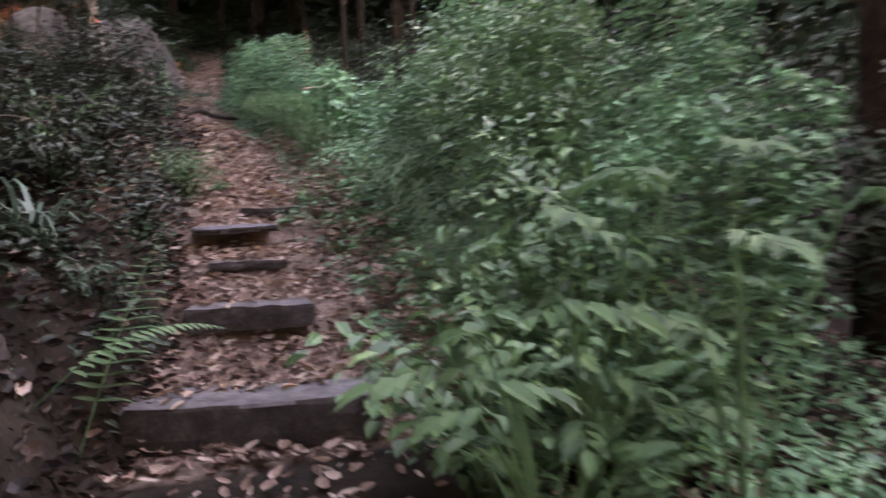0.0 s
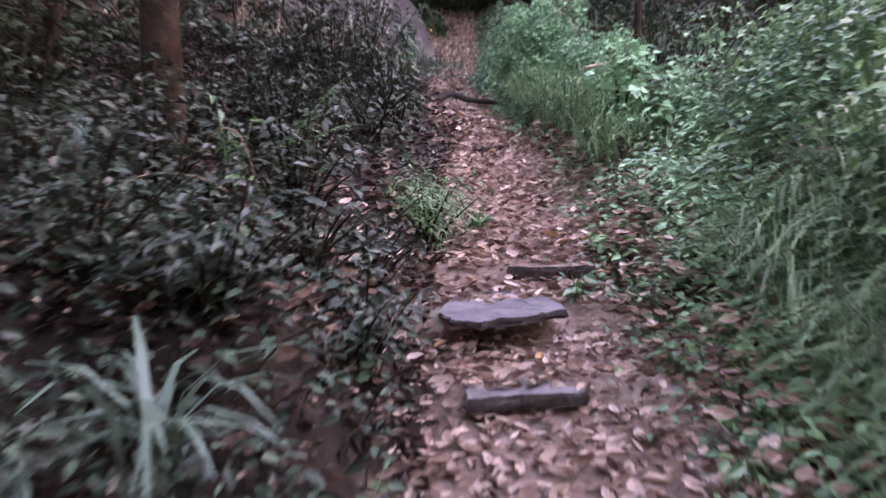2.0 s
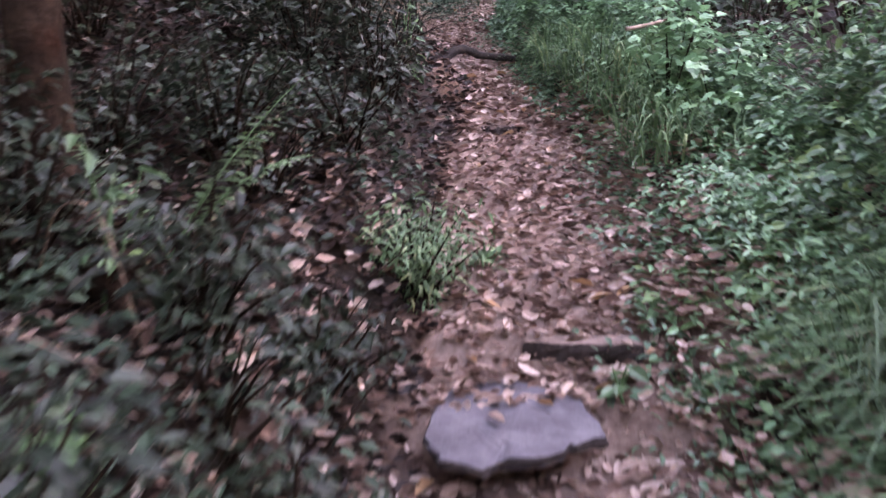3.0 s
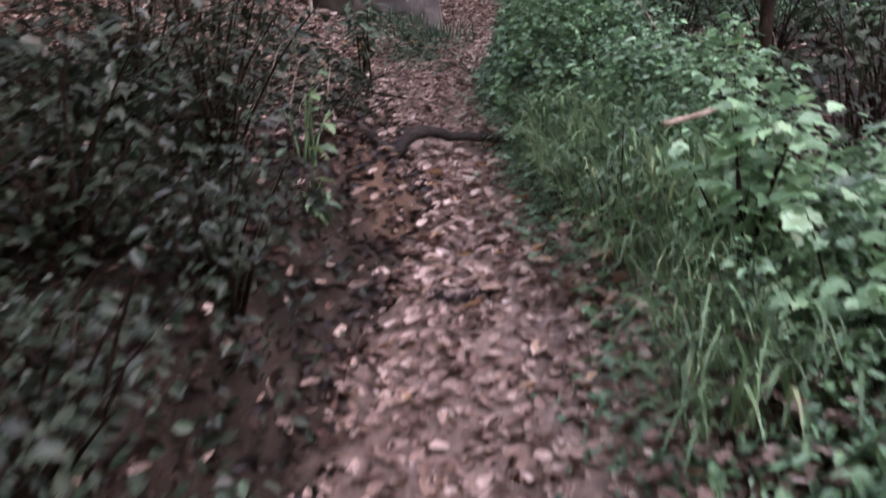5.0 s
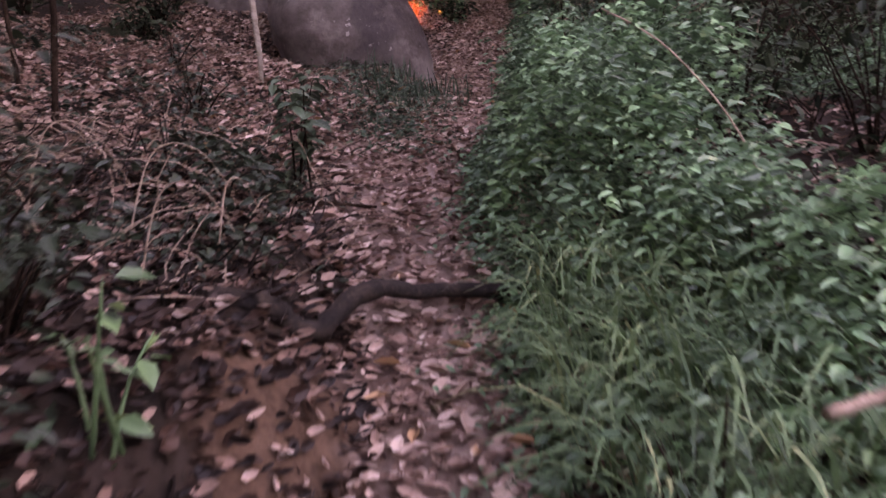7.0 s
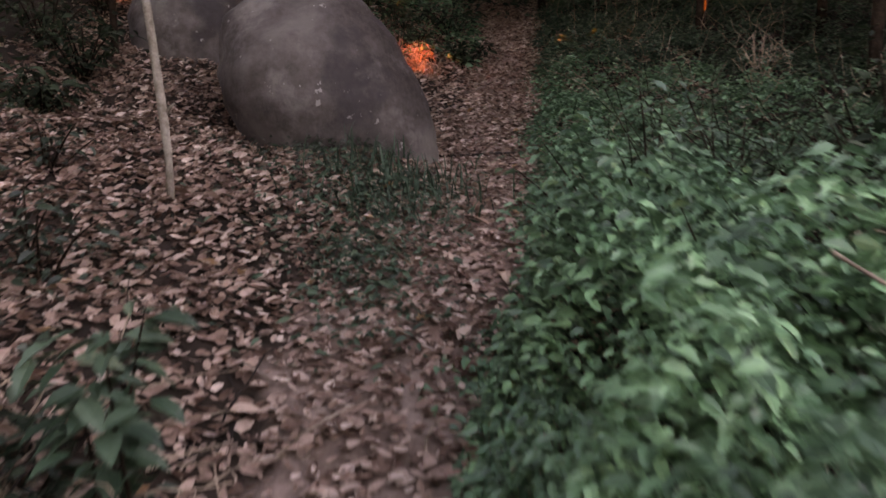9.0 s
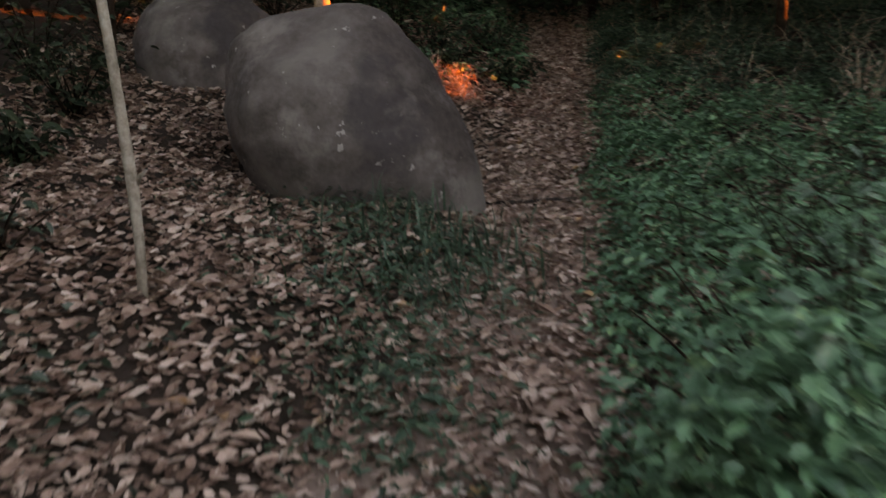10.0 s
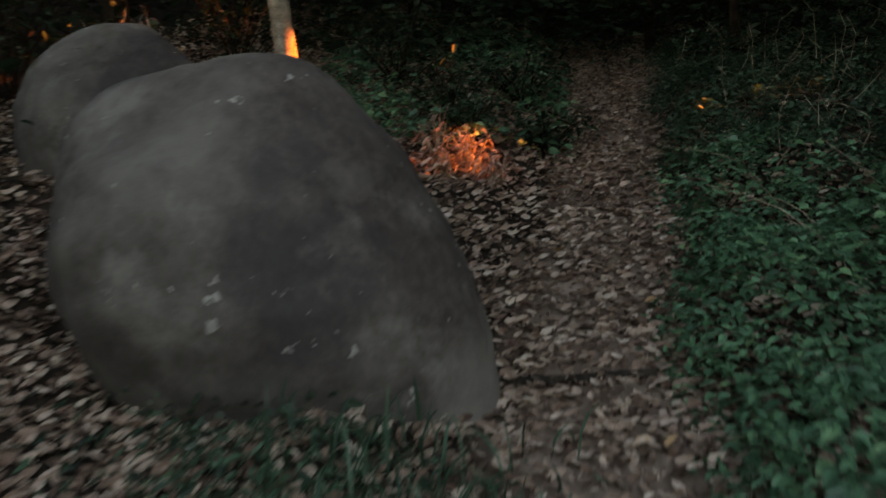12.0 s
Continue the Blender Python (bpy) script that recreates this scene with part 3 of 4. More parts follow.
# ---- plants ----
def shrub(x, y, r, h, leaf, n, material, label, lean=(0, 0), shape=OVAL, name="shrub", z=None, stems=16, stalk=BARK, w=0.55, low=0.2):
    """A shrub: bent stems from one foot, and leaves along their upper parts."""
    z = gz(x, y) if z is None else z
    root = empty(name, x, y, z, label, "shrub")
    P, D, N = [], [], []
    per = max(4, n // stems)
    for k in range(stems):
        a, q = 2 * math.pi * (k + random.random()) / stems, math.sqrt(random.random())
        tip = Vector((math.cos(a) * r * q + lean[0], math.sin(a) * r * q + lean[1], h * random.uniform(0.6, 1.0) * (1 - 0.35 * q * q)))
        mid = Vector((tip.x * 0.35, tip.y * 0.35, tip.z * 0.6)) + Vector((random.uniform(-1, 1), random.uniform(-1, 1), 0)) * r * 0.12
        foot = Vector((random.uniform(-1, 1) * 0.05, random.uniform(-1, 1) * 0.05, -0.05))
        def on(f):
            return foot.lerp(mid, f).lerp(mid.lerp(tip, f), f)
        stem("stem", [on(f) for f in (0, 0.3, 0.6, 0.85, 1)], [0.008, 0.006, 0.0045, 0.003, 0.0015], stalk, root, 5)
        out = Vector((math.cos(a), math.sin(a), 0))
        for j in range(per):
            f = low + (1 - low) * random.random() ** 0.7
            c = on(f) + Vector((random.gauss(0, 1), random.gauss(0, 1), random.gauss(0, 0.6))) * r * 0.16
            d = Vector((random.gauss(0, 1), random.gauss(0, 1), -0.35)) + out * 0.6
            P.append(c), D.append(d), N.append(Vector((random.gauss(0, 0.35), random.gauss(0, 0.35) - 0.15, 1)))
    L = leaf * rng.uniform(0.6, 1.3, len(P))
    leaves("foliage", np.array(P), np.array(D), np.array(N), L, L * w * rng.uniform(0.8, 1.2, len(P)), material, root, shape)
    return root


LEAFLET = bpy.data.meshes.new("leaflet")
LEAFLET.from_pydata([(0, 0, 0), (.12, .17, .01), (.14, -.15, .01), (.4, .18, 0), (.4, -.17, 0), (.4, 0, -.015), (.75, .11, -.04), (.75, -.10, -.04), (.75, 0, -.05), (1, 0, -.14)], [],
                    [(0, 5, 3, 1), (0, 2, 4, 5), (5, 8, 6, 3), (5, 4, 7, 8), (8, 9, 6), (8, 7, 9)])
LEAFLET.materials.append(FERN)


def fern(x, y, z, fronds, label, pairs=19):
    """A fern: each frond a bent stalk from the foot to its tip, with paired leaflets that shorten to the tip."""
    root = empty("fern", x, y, z, label, "fern")
    for tx, ty, tz, arch in fronds:
        tip = Vector((tx - x, ty - y, tz - z))
        length = tip.length

        def on(f):
            return tip * f + Vector((0, 0, arch * 4 * f * (1 - f)))
        frond = stem("frond", [on(f) for f in (0, 0.2, 0.4, 0.6, 0.8, 0.93, 1)], [0.0034, 0.003, 0.0027, 0.0022, 0.0016, 0.001, 0.0006], FERN, root, 5)
        for i in range(pairs + 1):
            f = 0.2 + 0.8 * i / pairs
            along = (on(min(f + 0.03, 1)) - on(f - 0.03)).normalized()
            side = along.cross(Vector((0, 0, 1))).normalized()
            size = length * 0.14 * math.sin(math.pi * min(0.94, 0.34 + 0.62 * (f - 0.2) / 0.8)) * random.uniform(0.9, 1.08)
            for sgn in ((-1, 1) if i < pairs else (0,)):
                d = (along * (0.45 if sgn else 1.0) + side * sgn + Vector((0, 0, random.uniform(-0.35, -0.12)))).normalized()
                across = d.cross(Vector((0, 0, 1))).normalized()
                up = across.cross(d)
                ob = new("leaflet", LEAFLET)
                ob.parent = frond
                ob.matrix_local = Matrix.Translation(on(f)) @ Matrix((d, -across, up)).transposed().to_4x4() @ Matrix.Scale(max(size, 0.018), 4)
    return root


def tuft(x, y, n, length, width, bend, label, name="grass_tuft", spread=0.05, heading=None, z=None, material=None):
    z = gz(x, y) if z is None else z
    P = np.stack([rng.normal(0, spread, n), rng.normal(0, spread, n), np.zeros(n)], -1)
    H = around(n) if heading is None else unit(around(n) * 0.6 + np.array([*heading, 0.0]))
    if n <= 30:
        root = empty(name, x, y, z, label, "plant")
        for k in range(n):
            blades("leaf", P[k:k + 1], H[k:k + 1], length * rng.uniform(0.6, 1.2, 1), width * rng.uniform(0.7, 1.2, 1), bend * rng.uniform(0.7, 1.2, 1), material or STRAP, root)
        return root
    root = blades(name, P, H, length * rng.uniform(0.6, 1.2, n), width * rng.uniform(0.7, 1.2, n), bend * rng.uniform(0.7, 1.2, n), material or GRASS)
    root.location = (x, y, z)
    return tagged(root, label, "grass")


# the uphill bank beside the steps
fern(-1.24, -5.02, gz(-1.24, -5.02), [(-0.92, -4.44, -2.10, 0.05)], "pale green fern with upright fronds on the earth bank")
fern(-1.36, -5.0, gz(-1.36, -5.0), [(-0.74, -4.88, -2.47, 0.11), (-1.62, -4.75, -2.35, 0.06)], "green fern arching down over the stone steps")
bmst = bmesh.new()
rings = []
for k, (z, r) in enumerate(((-0.1, 0.17), (0.0, 0.145), (0.08, 0.12), (0.16, 0.115), (0.24, 0.11), (0.30, 0.105), (0.27, 0.07), (0.2, 0.04))):
    ring = []
    for i in range(18):
        a = 2 * math.pi * i / 18
        q = r * (1 + 0.16 * math.sin(3 * a + 1) + 0.10 * math.sin(7 * a) + random.uniform(-0.06, 0.06))
        ring.append(bmst.verts.new((math.cos(a) * q, math.sin(a) * q, z + (random.uniform(-0.05, 0.06) if 3 < k < 6 else 0))))
    rings.append(ring)
for r0, r1 in zip(rings, rings[1:]):
    for i in range(18):
        bmst.faces.new((r0[i], r0[(i + 1) % 18], r1[(i + 1) % 18], r1[i]))
bmst.faces.new(rings[-1])
stump = part("tree_stump", bmst, BARK, None, smooth=True)
stump.matrix_world = pose(-1.5, -2.78, gz(-1.5, -2.78), 5, -8, 20) @ Matrix.Diagonal((0.7, 0.7, 0.7, 1))
tagged(stump, "dark rotting tree stump on the bank", "tree stump")
SZ = gz(-1.3, -2.55)
fern(-1.42, -2.62, SZ + 0.1, [(-1.06, -2.30, -1.13, 0.05), (-1.02, -2.5, -1.36, 0.07), (-1.2, -2.2, -1.3, 0.06), (-1.75, -2.5, -1.3, 0.06)], "pale green fern growing beside a rotten stump")
shrub(-1.5, -2.85, 0.12, 0.55, 0.10, 16, GREEN, "young sprout with a few upright green leaves", stems=4, stalk=GREEN, w=0.4)
shrub(-1.37, -3.5, 0.1, 0.22, 0.09, 10, GREEN, "small seedling with yellow-green leaves", stems=4, stalk=GREEN)
tuft(-1.4, -4.2, 22, 0.6, 0.022, 0.8, "clump of long bluish strap-like leaves on the bank", name="strap_leaf_plant", spread=0.03)
tuft(-1.25, -4.35, 14, 0.3, 0.014, 0.7, "clump of narrow bluish leaves on the bank", name="strap_leaf_plant", spread=0.03)
tuft(-1.62, -4.45, 16, 0.34, 0.018, 0.75, "clump of narrow arching leaves on the bank", name="strap_leaf_plant", spread=0.04)
tuft(-2.5, -3.3, 22, 0.7, 0.028, 0.6, "tall arching grassy clump on the bank", name="strap_leaf_plant", spread=0.06)
tuft(-2.2, -2.5, 20, 0.6, 0.02, 0.6, "tall arching grassy clump on the bank", name="strap_leaf_plant", spread=0.06)
# small feathery bush at the path's edge
shrub(-0.7, -2.05, 0.30, 0.46, 0.055, 1300, GRASS, "small feathery green bush at the edge of the path", name="feathery_bush", shape=NARROW, w=0.22, stems=20, low=0.1)
for x, y in ((0.12, -3.75), (0.16, -2.15), (-0.05, -2.5), (0.15, -3.1), (-0.68, -0.05), (-0.42, -1.75)):
    shrub(x, y, 0.09, 0.13, 0.075, 14, GREEN, "small bright green seedling at the path's edge", stems=5, stalk=GREEN, name="seedling")

# shrubs that crowd the steps on the downhill side
for x, y, r, h, lf, n in ((0.0, -5.5, 0.40, 0.85, 0.085, 520), (0.4, -5.2, 0.45, 1.15, 0.075, 760), (0.85, -4.5, 0.45, 1.6, 0.07, 900), (1.2, -3.9, 0.55, 2.0, 0.07, 1100), (1.05, -3.2, 0.4, 1.6, 0.06, 800),
                          (1.3, -3.4, 0.6, 1.9, 0.07, 800), (1.5, -2.3, 0.6, 1.7, 0.065, 760), (1.45, -1.2, 0.45, 1.2, 0.06, 520)):
    shrub(x, y, r, h, lf, n, GREEN, "dense green leafy shrub crowding the path", lean=(-0.1, 0), stems=18, stalk=SPRAY_LEAF)
# Shrubs behind the lit ones: their shade is put into the leaf colour.
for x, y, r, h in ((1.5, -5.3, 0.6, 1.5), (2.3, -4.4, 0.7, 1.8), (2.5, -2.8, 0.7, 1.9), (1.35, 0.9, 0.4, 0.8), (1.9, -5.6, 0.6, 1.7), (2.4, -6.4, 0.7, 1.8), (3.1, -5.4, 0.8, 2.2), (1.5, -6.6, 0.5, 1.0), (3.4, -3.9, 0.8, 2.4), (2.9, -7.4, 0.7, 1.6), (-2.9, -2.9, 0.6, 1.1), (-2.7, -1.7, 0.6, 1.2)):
    shrub(x, y, r, h, 0.08, 560, SHADED_LEAF, "leafy thicket behind the path-side plants, coloured dark for shade")


def compound_shrub(x, y, sprays, label):
    """A shrub of long stalks, each ending in a spray of pointed leaflets."""
    z = gz(x, y)
    root = empty("broad_leaved_shrub", x, y, z, label, "shrub")
    for dx, dy, h, ang, size in sprays:
        tip = Vector((dx, dy, h))
        stem("stem", [(0, 0, -0.05), (dx * 0.3, dy * 0.3, h * 0.55), (dx * 0.75, dy * 0.75, h * 0.93), tip], [0.009, 0.007, 0.005, 0.003], GREEN, root, 5)
        P, D = [], []
        ax = Vector((math.cos(radians(ang)), math.sin(radians(ang)), -0.25))
        side = Vector((-ax.y, ax.x, 0))
        for k in range(4):
            for sgn in ((-1, 1) if k < 3 else (0,)):
                P.append(tip + ax * size * (0.45 * k))
                D.append(ax * (0.55 + 0.2 * k) + side * sgn * 0.9 + Vector((0, 0, -0.25 + random.uniform(-0.1, 0.1))))
        m = len(P)
        L = size * rng.uniform(0.85, 1.2, m)
        leaves("spray", np.array([tuple(p) for p in P]), np.array([tuple(d) for d in D]), unit(np.array([0, -0.25, 1.0]) + rng.normal(0, 0.2, (m, 3))), L, L * 0.5, SPRAY_LEAF, root, OVAL)
    return root


SPRAY = "tall shrub with sprays of large pointed green leaves"
for x, y, low, high, count in ((-0.08, -5.95, 0.25, 0.75, 12), (0.18, -5.75, 0.4, 1.05, 12), (0.42, -5.6, 0.5, 1.2, 9), (0.4, -6.15, 0.9, 1.35, 4)):
    compound_shrub(x, y, [(random.uniform(-0.28, 0.28), random.uniform(-0.3, 0.3), random.uniform(low, high), random.uniform(0, 360), random.uniform(0.075, 0.115)) for k in range(count)], SPRAY)
# broad-leaved shrubs further up
shrub(0.8, -0.42, 0.27, 0.82, 0.066, 340, TEAL, "shrub with broad lobed bluish leaves over the grass", stems=11, shape=LOBED, w=0.95, low=0.5)
shrub(0.95, -0.85, 0.25, 0.7, 0.066, 190, TEAL, "shrub with broad lobed bluish leaves over the grass", stems=8, shape=LOBED, w=0.95, low=0.5)
# This green shrub too takes the leaf colour with shade in it.
shrub(1.45, 0.15, 0.45, 1.05, 0.07, 320, SHADED_LEAF, "leafy green shrub beside the path", stems=12)
shrub(0.72, 3.05, 0.42, 0.85, 0.05, 620, COVER, "bushy small-leaved shrub leaning over the path", lean=(-0.1, -0.1))
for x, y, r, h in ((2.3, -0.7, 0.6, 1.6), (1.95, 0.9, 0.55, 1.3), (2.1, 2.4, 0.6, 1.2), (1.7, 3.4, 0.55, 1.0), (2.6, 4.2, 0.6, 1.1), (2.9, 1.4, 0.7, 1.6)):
    shrub(x, y, r, h, 0.07, 420, SHADED_LEAF, "leafy thicket behind the path-side plants, coloured dark for shade")
shrub(1.15, 3.6, 0.5, 0.8, 0.05, 460, BANKLEAF, "bushy small-leaved shrub above the path")
shrub(0.85, 2.2, 0.34, 1.15, 0.085, 230, COVER, "spreading shrub with pale bluish green lobed leaves", stems=12, shape=LOBED, w=0.85, low=0.35)
shrub(-0.65, 2.05, 0.14, 0.78, 0.09, 110, BANKLEAF, "thin dark sapling with drooping leaves", stems=4, name="seedling")
shrub(1.35, 2.3, 0.45, 1.1, 0.07, 420, SHADED_LEAF, "leafy green shrub beside the path")
shrub(1.0, 1.35, 0.4, 0.6, 0.05, 420, COVER, "low leafy bush among grass")
shrub(0.5, 0.15, 0.2, 0.45, 0.05, 130, COVER, "low leafy plant at the path's edge")
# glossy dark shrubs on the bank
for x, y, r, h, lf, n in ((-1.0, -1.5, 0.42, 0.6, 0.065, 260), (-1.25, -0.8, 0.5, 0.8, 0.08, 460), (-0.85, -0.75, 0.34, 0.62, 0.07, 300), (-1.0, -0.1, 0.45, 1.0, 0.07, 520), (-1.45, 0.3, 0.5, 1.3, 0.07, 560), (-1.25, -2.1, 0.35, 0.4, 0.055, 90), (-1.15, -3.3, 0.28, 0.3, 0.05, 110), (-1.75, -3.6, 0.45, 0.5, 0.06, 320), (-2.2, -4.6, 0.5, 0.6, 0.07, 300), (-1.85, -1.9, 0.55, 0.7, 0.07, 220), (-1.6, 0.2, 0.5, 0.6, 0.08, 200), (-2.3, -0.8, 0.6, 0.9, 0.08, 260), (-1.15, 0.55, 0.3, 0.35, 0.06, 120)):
    shrub(x, y, r, h, lf * 0.72, int(n * 1.5), SHADED_IVY, "dark glossy-leaved shrub on the earth bank")
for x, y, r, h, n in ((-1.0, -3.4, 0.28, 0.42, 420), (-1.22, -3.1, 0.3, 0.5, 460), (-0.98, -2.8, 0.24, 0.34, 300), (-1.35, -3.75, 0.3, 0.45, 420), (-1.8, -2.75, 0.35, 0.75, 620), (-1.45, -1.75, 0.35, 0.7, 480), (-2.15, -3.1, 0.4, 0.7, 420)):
    shrub(x, y, r, h, 0.05, n, SHADED_IVY, "dark glossy-leaved shrub on the earth bank")
shrub(-0.72, 0.15, 0.13, 0.4, 0.07, 16, GREEN, "seedling with a few yellow-green leaves on the bank", stems=5, stalk=GREEN, name="seedling")
for x, y, r, h in ((-0.5, 8.0, 0.14, 0.42), (-0.3, 7.9, 0.14, 0.36), (-0.16, 7.8, 0.12, 0.3), (-0.42, 7.72, 0.12, 0.26), (-2.95, 8.8, 0.3, 0.7), (-2.6, 8.75, 0.25, 0.6)):
    shrub(x, y, r, h, 0.07, 80, LITTER, "small withered brown plant in a patch of sun", stems=10, name="withered_plant", stalk=DRY, shape=NARROW, w=0.25, low=0.1)
shrub(2.65, 7.2, 0.3, 0.5, 0.05, 60, LITTER, "bare bush with a few withered leaves", stems=26, name="withered_plant", stalk=DRY, shape=NARROW, w=0.3, low=0.4)
shrub(-1.5, 3.3, 0.25, 0.4, 0.07, 60, SHADED_IVY, "small dark green plant among dry leaves", stems=7)
shrub(-1.9, 4.2, 0.3, 0.35, 0.06, 70, SHADED_IVY, "small dark green plant among dry leaves", stems=7)
for x, y, r, h in ((0.15, 8.7, 0.35, 0.35), (-0.35, 8.5, 0.3, 0.3), (-2.75, 6.3, 0.4, 0.6), (-3.3, 6.9, 0.5, 0.8), (-2.6, 5.4, 0.3, 0.35), (-3.9, 6.0, 0.5, 0.7), (-3.4, 8.2, 0.7, 1.2), (-0.55, 8.9, 0.45, 0.6), (-1.0, 9.6, 0.6, 0.8), (0.0, 9.6, 0.4, 0.5), (-2.2, 9.3, 0.6, 0.9)):
    shrub(x, y, r, h, 0.08, 240, SHADED_LEAF, "dark green undergrowth bush behind the boulders")


# ---- ground cover and bank plants ----
# The places that the low sun is let reach by leaving leaves out of its way: a point and the gap's half width.
GAPS = [((-0.36, 7.92, gz(-0.36, 7.92) + 0.22), 0.15), ((-1.47, 8.35, gz(-1.47, 8.35) + 0.5), 0.12), ((-2.9, 8.8, 2.1), 0.16)]


def off_sunbeams(P, margin):
    sd, ok = np.array(SUN_DIR), np.ones(len(P), bool)
    for point, gap in GAPS:
        v = P - np.array(point)
        along = v @ sd
        ok &= (np.linalg.norm(v - along[:, None] * sd, axis=1) > gap + margin) | (along < 0.3)
    return ok


def carpet(name, n, x, y, lift, leaf, material, label, shape=OVAL, w=0.6, up=0.35):
    P = on_ground(x, y, lift)
    ok = off_sunbeams(P, leaf * 0.6)
    P, x = P[ok], x[ok]
    N = unit(np.array([0, -0.1, 1.0]) + rng.normal(0, up, (len(x), 3)))
    L = leaf * rng.uniform(0.55, 1.3, len(x))
    ob = leaves(name, P, around(len(x)) + np.array([0, 0, -0.25]), N, L, L * w * rng.uniform(0.8, 1.2, len(x)), material, shape=shape)
    return tagged(ob, label, "ground cover", kind="stuff")


def mound(x, y, h):
    return h * (0.72 + 0.28 * bumps(2.6 * x, 2.6 * y)) * rng.uniform(0.12, 1.0, len(x)) ** 0.45


n = 54000
y = rng.uniform(3.0, 11.5, n)
d = rng.uniform(0, 1, n) ** 1.3 * rng.uniform(2.4, 4.4, n)
x = edge_r(y) + d - 0.03 + 0.05 * np.sin(3.7 * y) + rng.normal(0, 0.05, n)
lift = mound(x, y, 0.32) * smooth01(0.12 + d / 0.3)
# Same cover in a darker green farther off: distance shade put into the colour.
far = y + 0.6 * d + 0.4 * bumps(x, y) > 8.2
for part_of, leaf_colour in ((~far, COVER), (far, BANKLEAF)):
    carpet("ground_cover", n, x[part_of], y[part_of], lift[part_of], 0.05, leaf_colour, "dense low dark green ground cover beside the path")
MY = (-7.0, -5.2, -2.8, -1.6, -0.5, 0.8, 1.3, 2.6, 3.3, 6)
MH = (1.1, 1.45, 1.55, 1.05, 0.62, 0.55, 0.78, 0.72, 0.42, 0.34)
MR = (1.3, 1.15, 1.2, 1.1, 0.9, 0.7, 0.36, 0.36, 0.4, 0.4)
MS = (0.1, 0.05, 0.2, 0.25, 0.22, 0.1, 0.0, 0.0, 0.0, 0.0)


def thicket(n, y0, y1, reach, leaf, colours, label):
    """A mass of leaves that rises away from the path in clumps, densest on its outer skin."""
    y = rng.uniform(y0, y1, n)
    d = rng.uniform(0, 1, n) ** 0.85 * np.interp(y, (-6, -4.6, -3.6, 9), (0.55, 1.0, 1.0, 1.0)) * reach
    x = edge_r(y) + d + 0.05 * np.sin(3.7 * y)
    rise = smooth01((d - np.interp(y, MY, MS) + 0.06 * bumps(2 * x, 3 * y)) / np.interp(y, MY, MR))
    top = 0.05 + np.interp(y, MY, MH) * rise * (0.86 + 0.26 * bumps(1.9 * x, 1.9 * y) + 0.10 * bumps(4.7 * x, 4.7 * y))
    lift = np.maximum(top, 0.02) * (1 - 0.55 * rng.uniform(0, 1, n) ** 2.0)
    pick = bumps(1.3 * x + 5, 1.3 * y) + rng.normal(0, 0.5, n)
    keep = (rise > 0.02) | (rng.uniform(0, 1, n) < 0.25)
    for k, colour in enumerate(colours):
        lo, hi = -9 if k == 0 else -0.35 + 0.7 * (k - 1), 9 if k == len(colours) - 1 else -0.35 + 0.7 * k
        ok = keep & (pick >= lo) & (pick < hi)
        carpet("thicket", n, x[ok], y[ok], lift[ok], leaf, colour, label, w=0.55, up=0.5)


thicket(34000, -5.9, -1.2, 1.8, 0.062, (TEAL, COVER, GREEN), "thick mass of small green leaves rising beside the path")
thicket(8000, -1.2, 1.2, 0.95, 0.055, (COVER, TEAL), "bluish green plants crowding the path's edge")
thicket(11000, 1.2, 3.2, 0.95, 0.05, (COVER, COVER, TEAL), "bushy dark green plants leaning over the path")
n = 22000
y = rng.uniform(-2.6, 3.0, n)
d = rng.uniform(0, 1, n) ** 1.3 * rng.uniform(0.7, 1.4, n)
x = edge_r(y) + d - 0.02
ok = (rng.uniform(0, 1, n) < 0.10 + 0.8 * smooth01((d - 0.2) / 0.5)) | (y > 0.4)
x, y, d = x[ok], y[ok], d[ok]
lift = mound(x, y, 0.42) * smooth01(0.1 + d / 0.3)
# The nearer cover gets the paler leaf, so open-sky brightness sits in its colour.
for part_of, leaf_colour in ((y < 0.2, TEAL), (y >= 0.2, COVER)):
    carpet("ground_cover", n, x[part_of], y[part_of], lift[part_of], 0.05, leaf_colour, "low bluish-green leafy ground cover beside the path", w=0.5, up=0.28)
n = 14000
y = rng.uniform(-7.4, -2.4, n)
d = rng.uniform(0, 1, n) * rng.uniform(0.8, 1.9, n)
ok = rng.uniform(0, 1, n) < 0.25 + 0.75 * smooth01((d - 0.15) / 0.5)
y, d = y[ok], d[ok]
x = edge_r(y) + d
carpet("ground_cover", n, x, y, mound(x, y, 0.3) * smooth01(0.05 + d / 0.4), 0.055, TEAL, "low green plants under the shrubs")
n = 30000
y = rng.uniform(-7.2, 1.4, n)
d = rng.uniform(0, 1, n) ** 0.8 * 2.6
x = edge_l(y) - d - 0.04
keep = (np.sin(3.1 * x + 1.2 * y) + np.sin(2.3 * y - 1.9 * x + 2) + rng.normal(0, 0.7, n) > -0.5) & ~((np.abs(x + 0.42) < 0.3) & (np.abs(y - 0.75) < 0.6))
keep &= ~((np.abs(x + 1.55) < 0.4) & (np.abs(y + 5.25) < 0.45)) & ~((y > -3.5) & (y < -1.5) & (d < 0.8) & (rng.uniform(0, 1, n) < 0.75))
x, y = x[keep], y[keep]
carpet("bank_plants", n, x, y, mound(x, y, 0.26), 0.05, SHADED_IVY, "tangle of small dark green leaves on the bank", up=0.5)
n = 2000
y = rng.normal(4.9, 0.5, n)
x = -0.45 + rng.normal(0, 0.36, n) + (y - 4.9) * -0.2
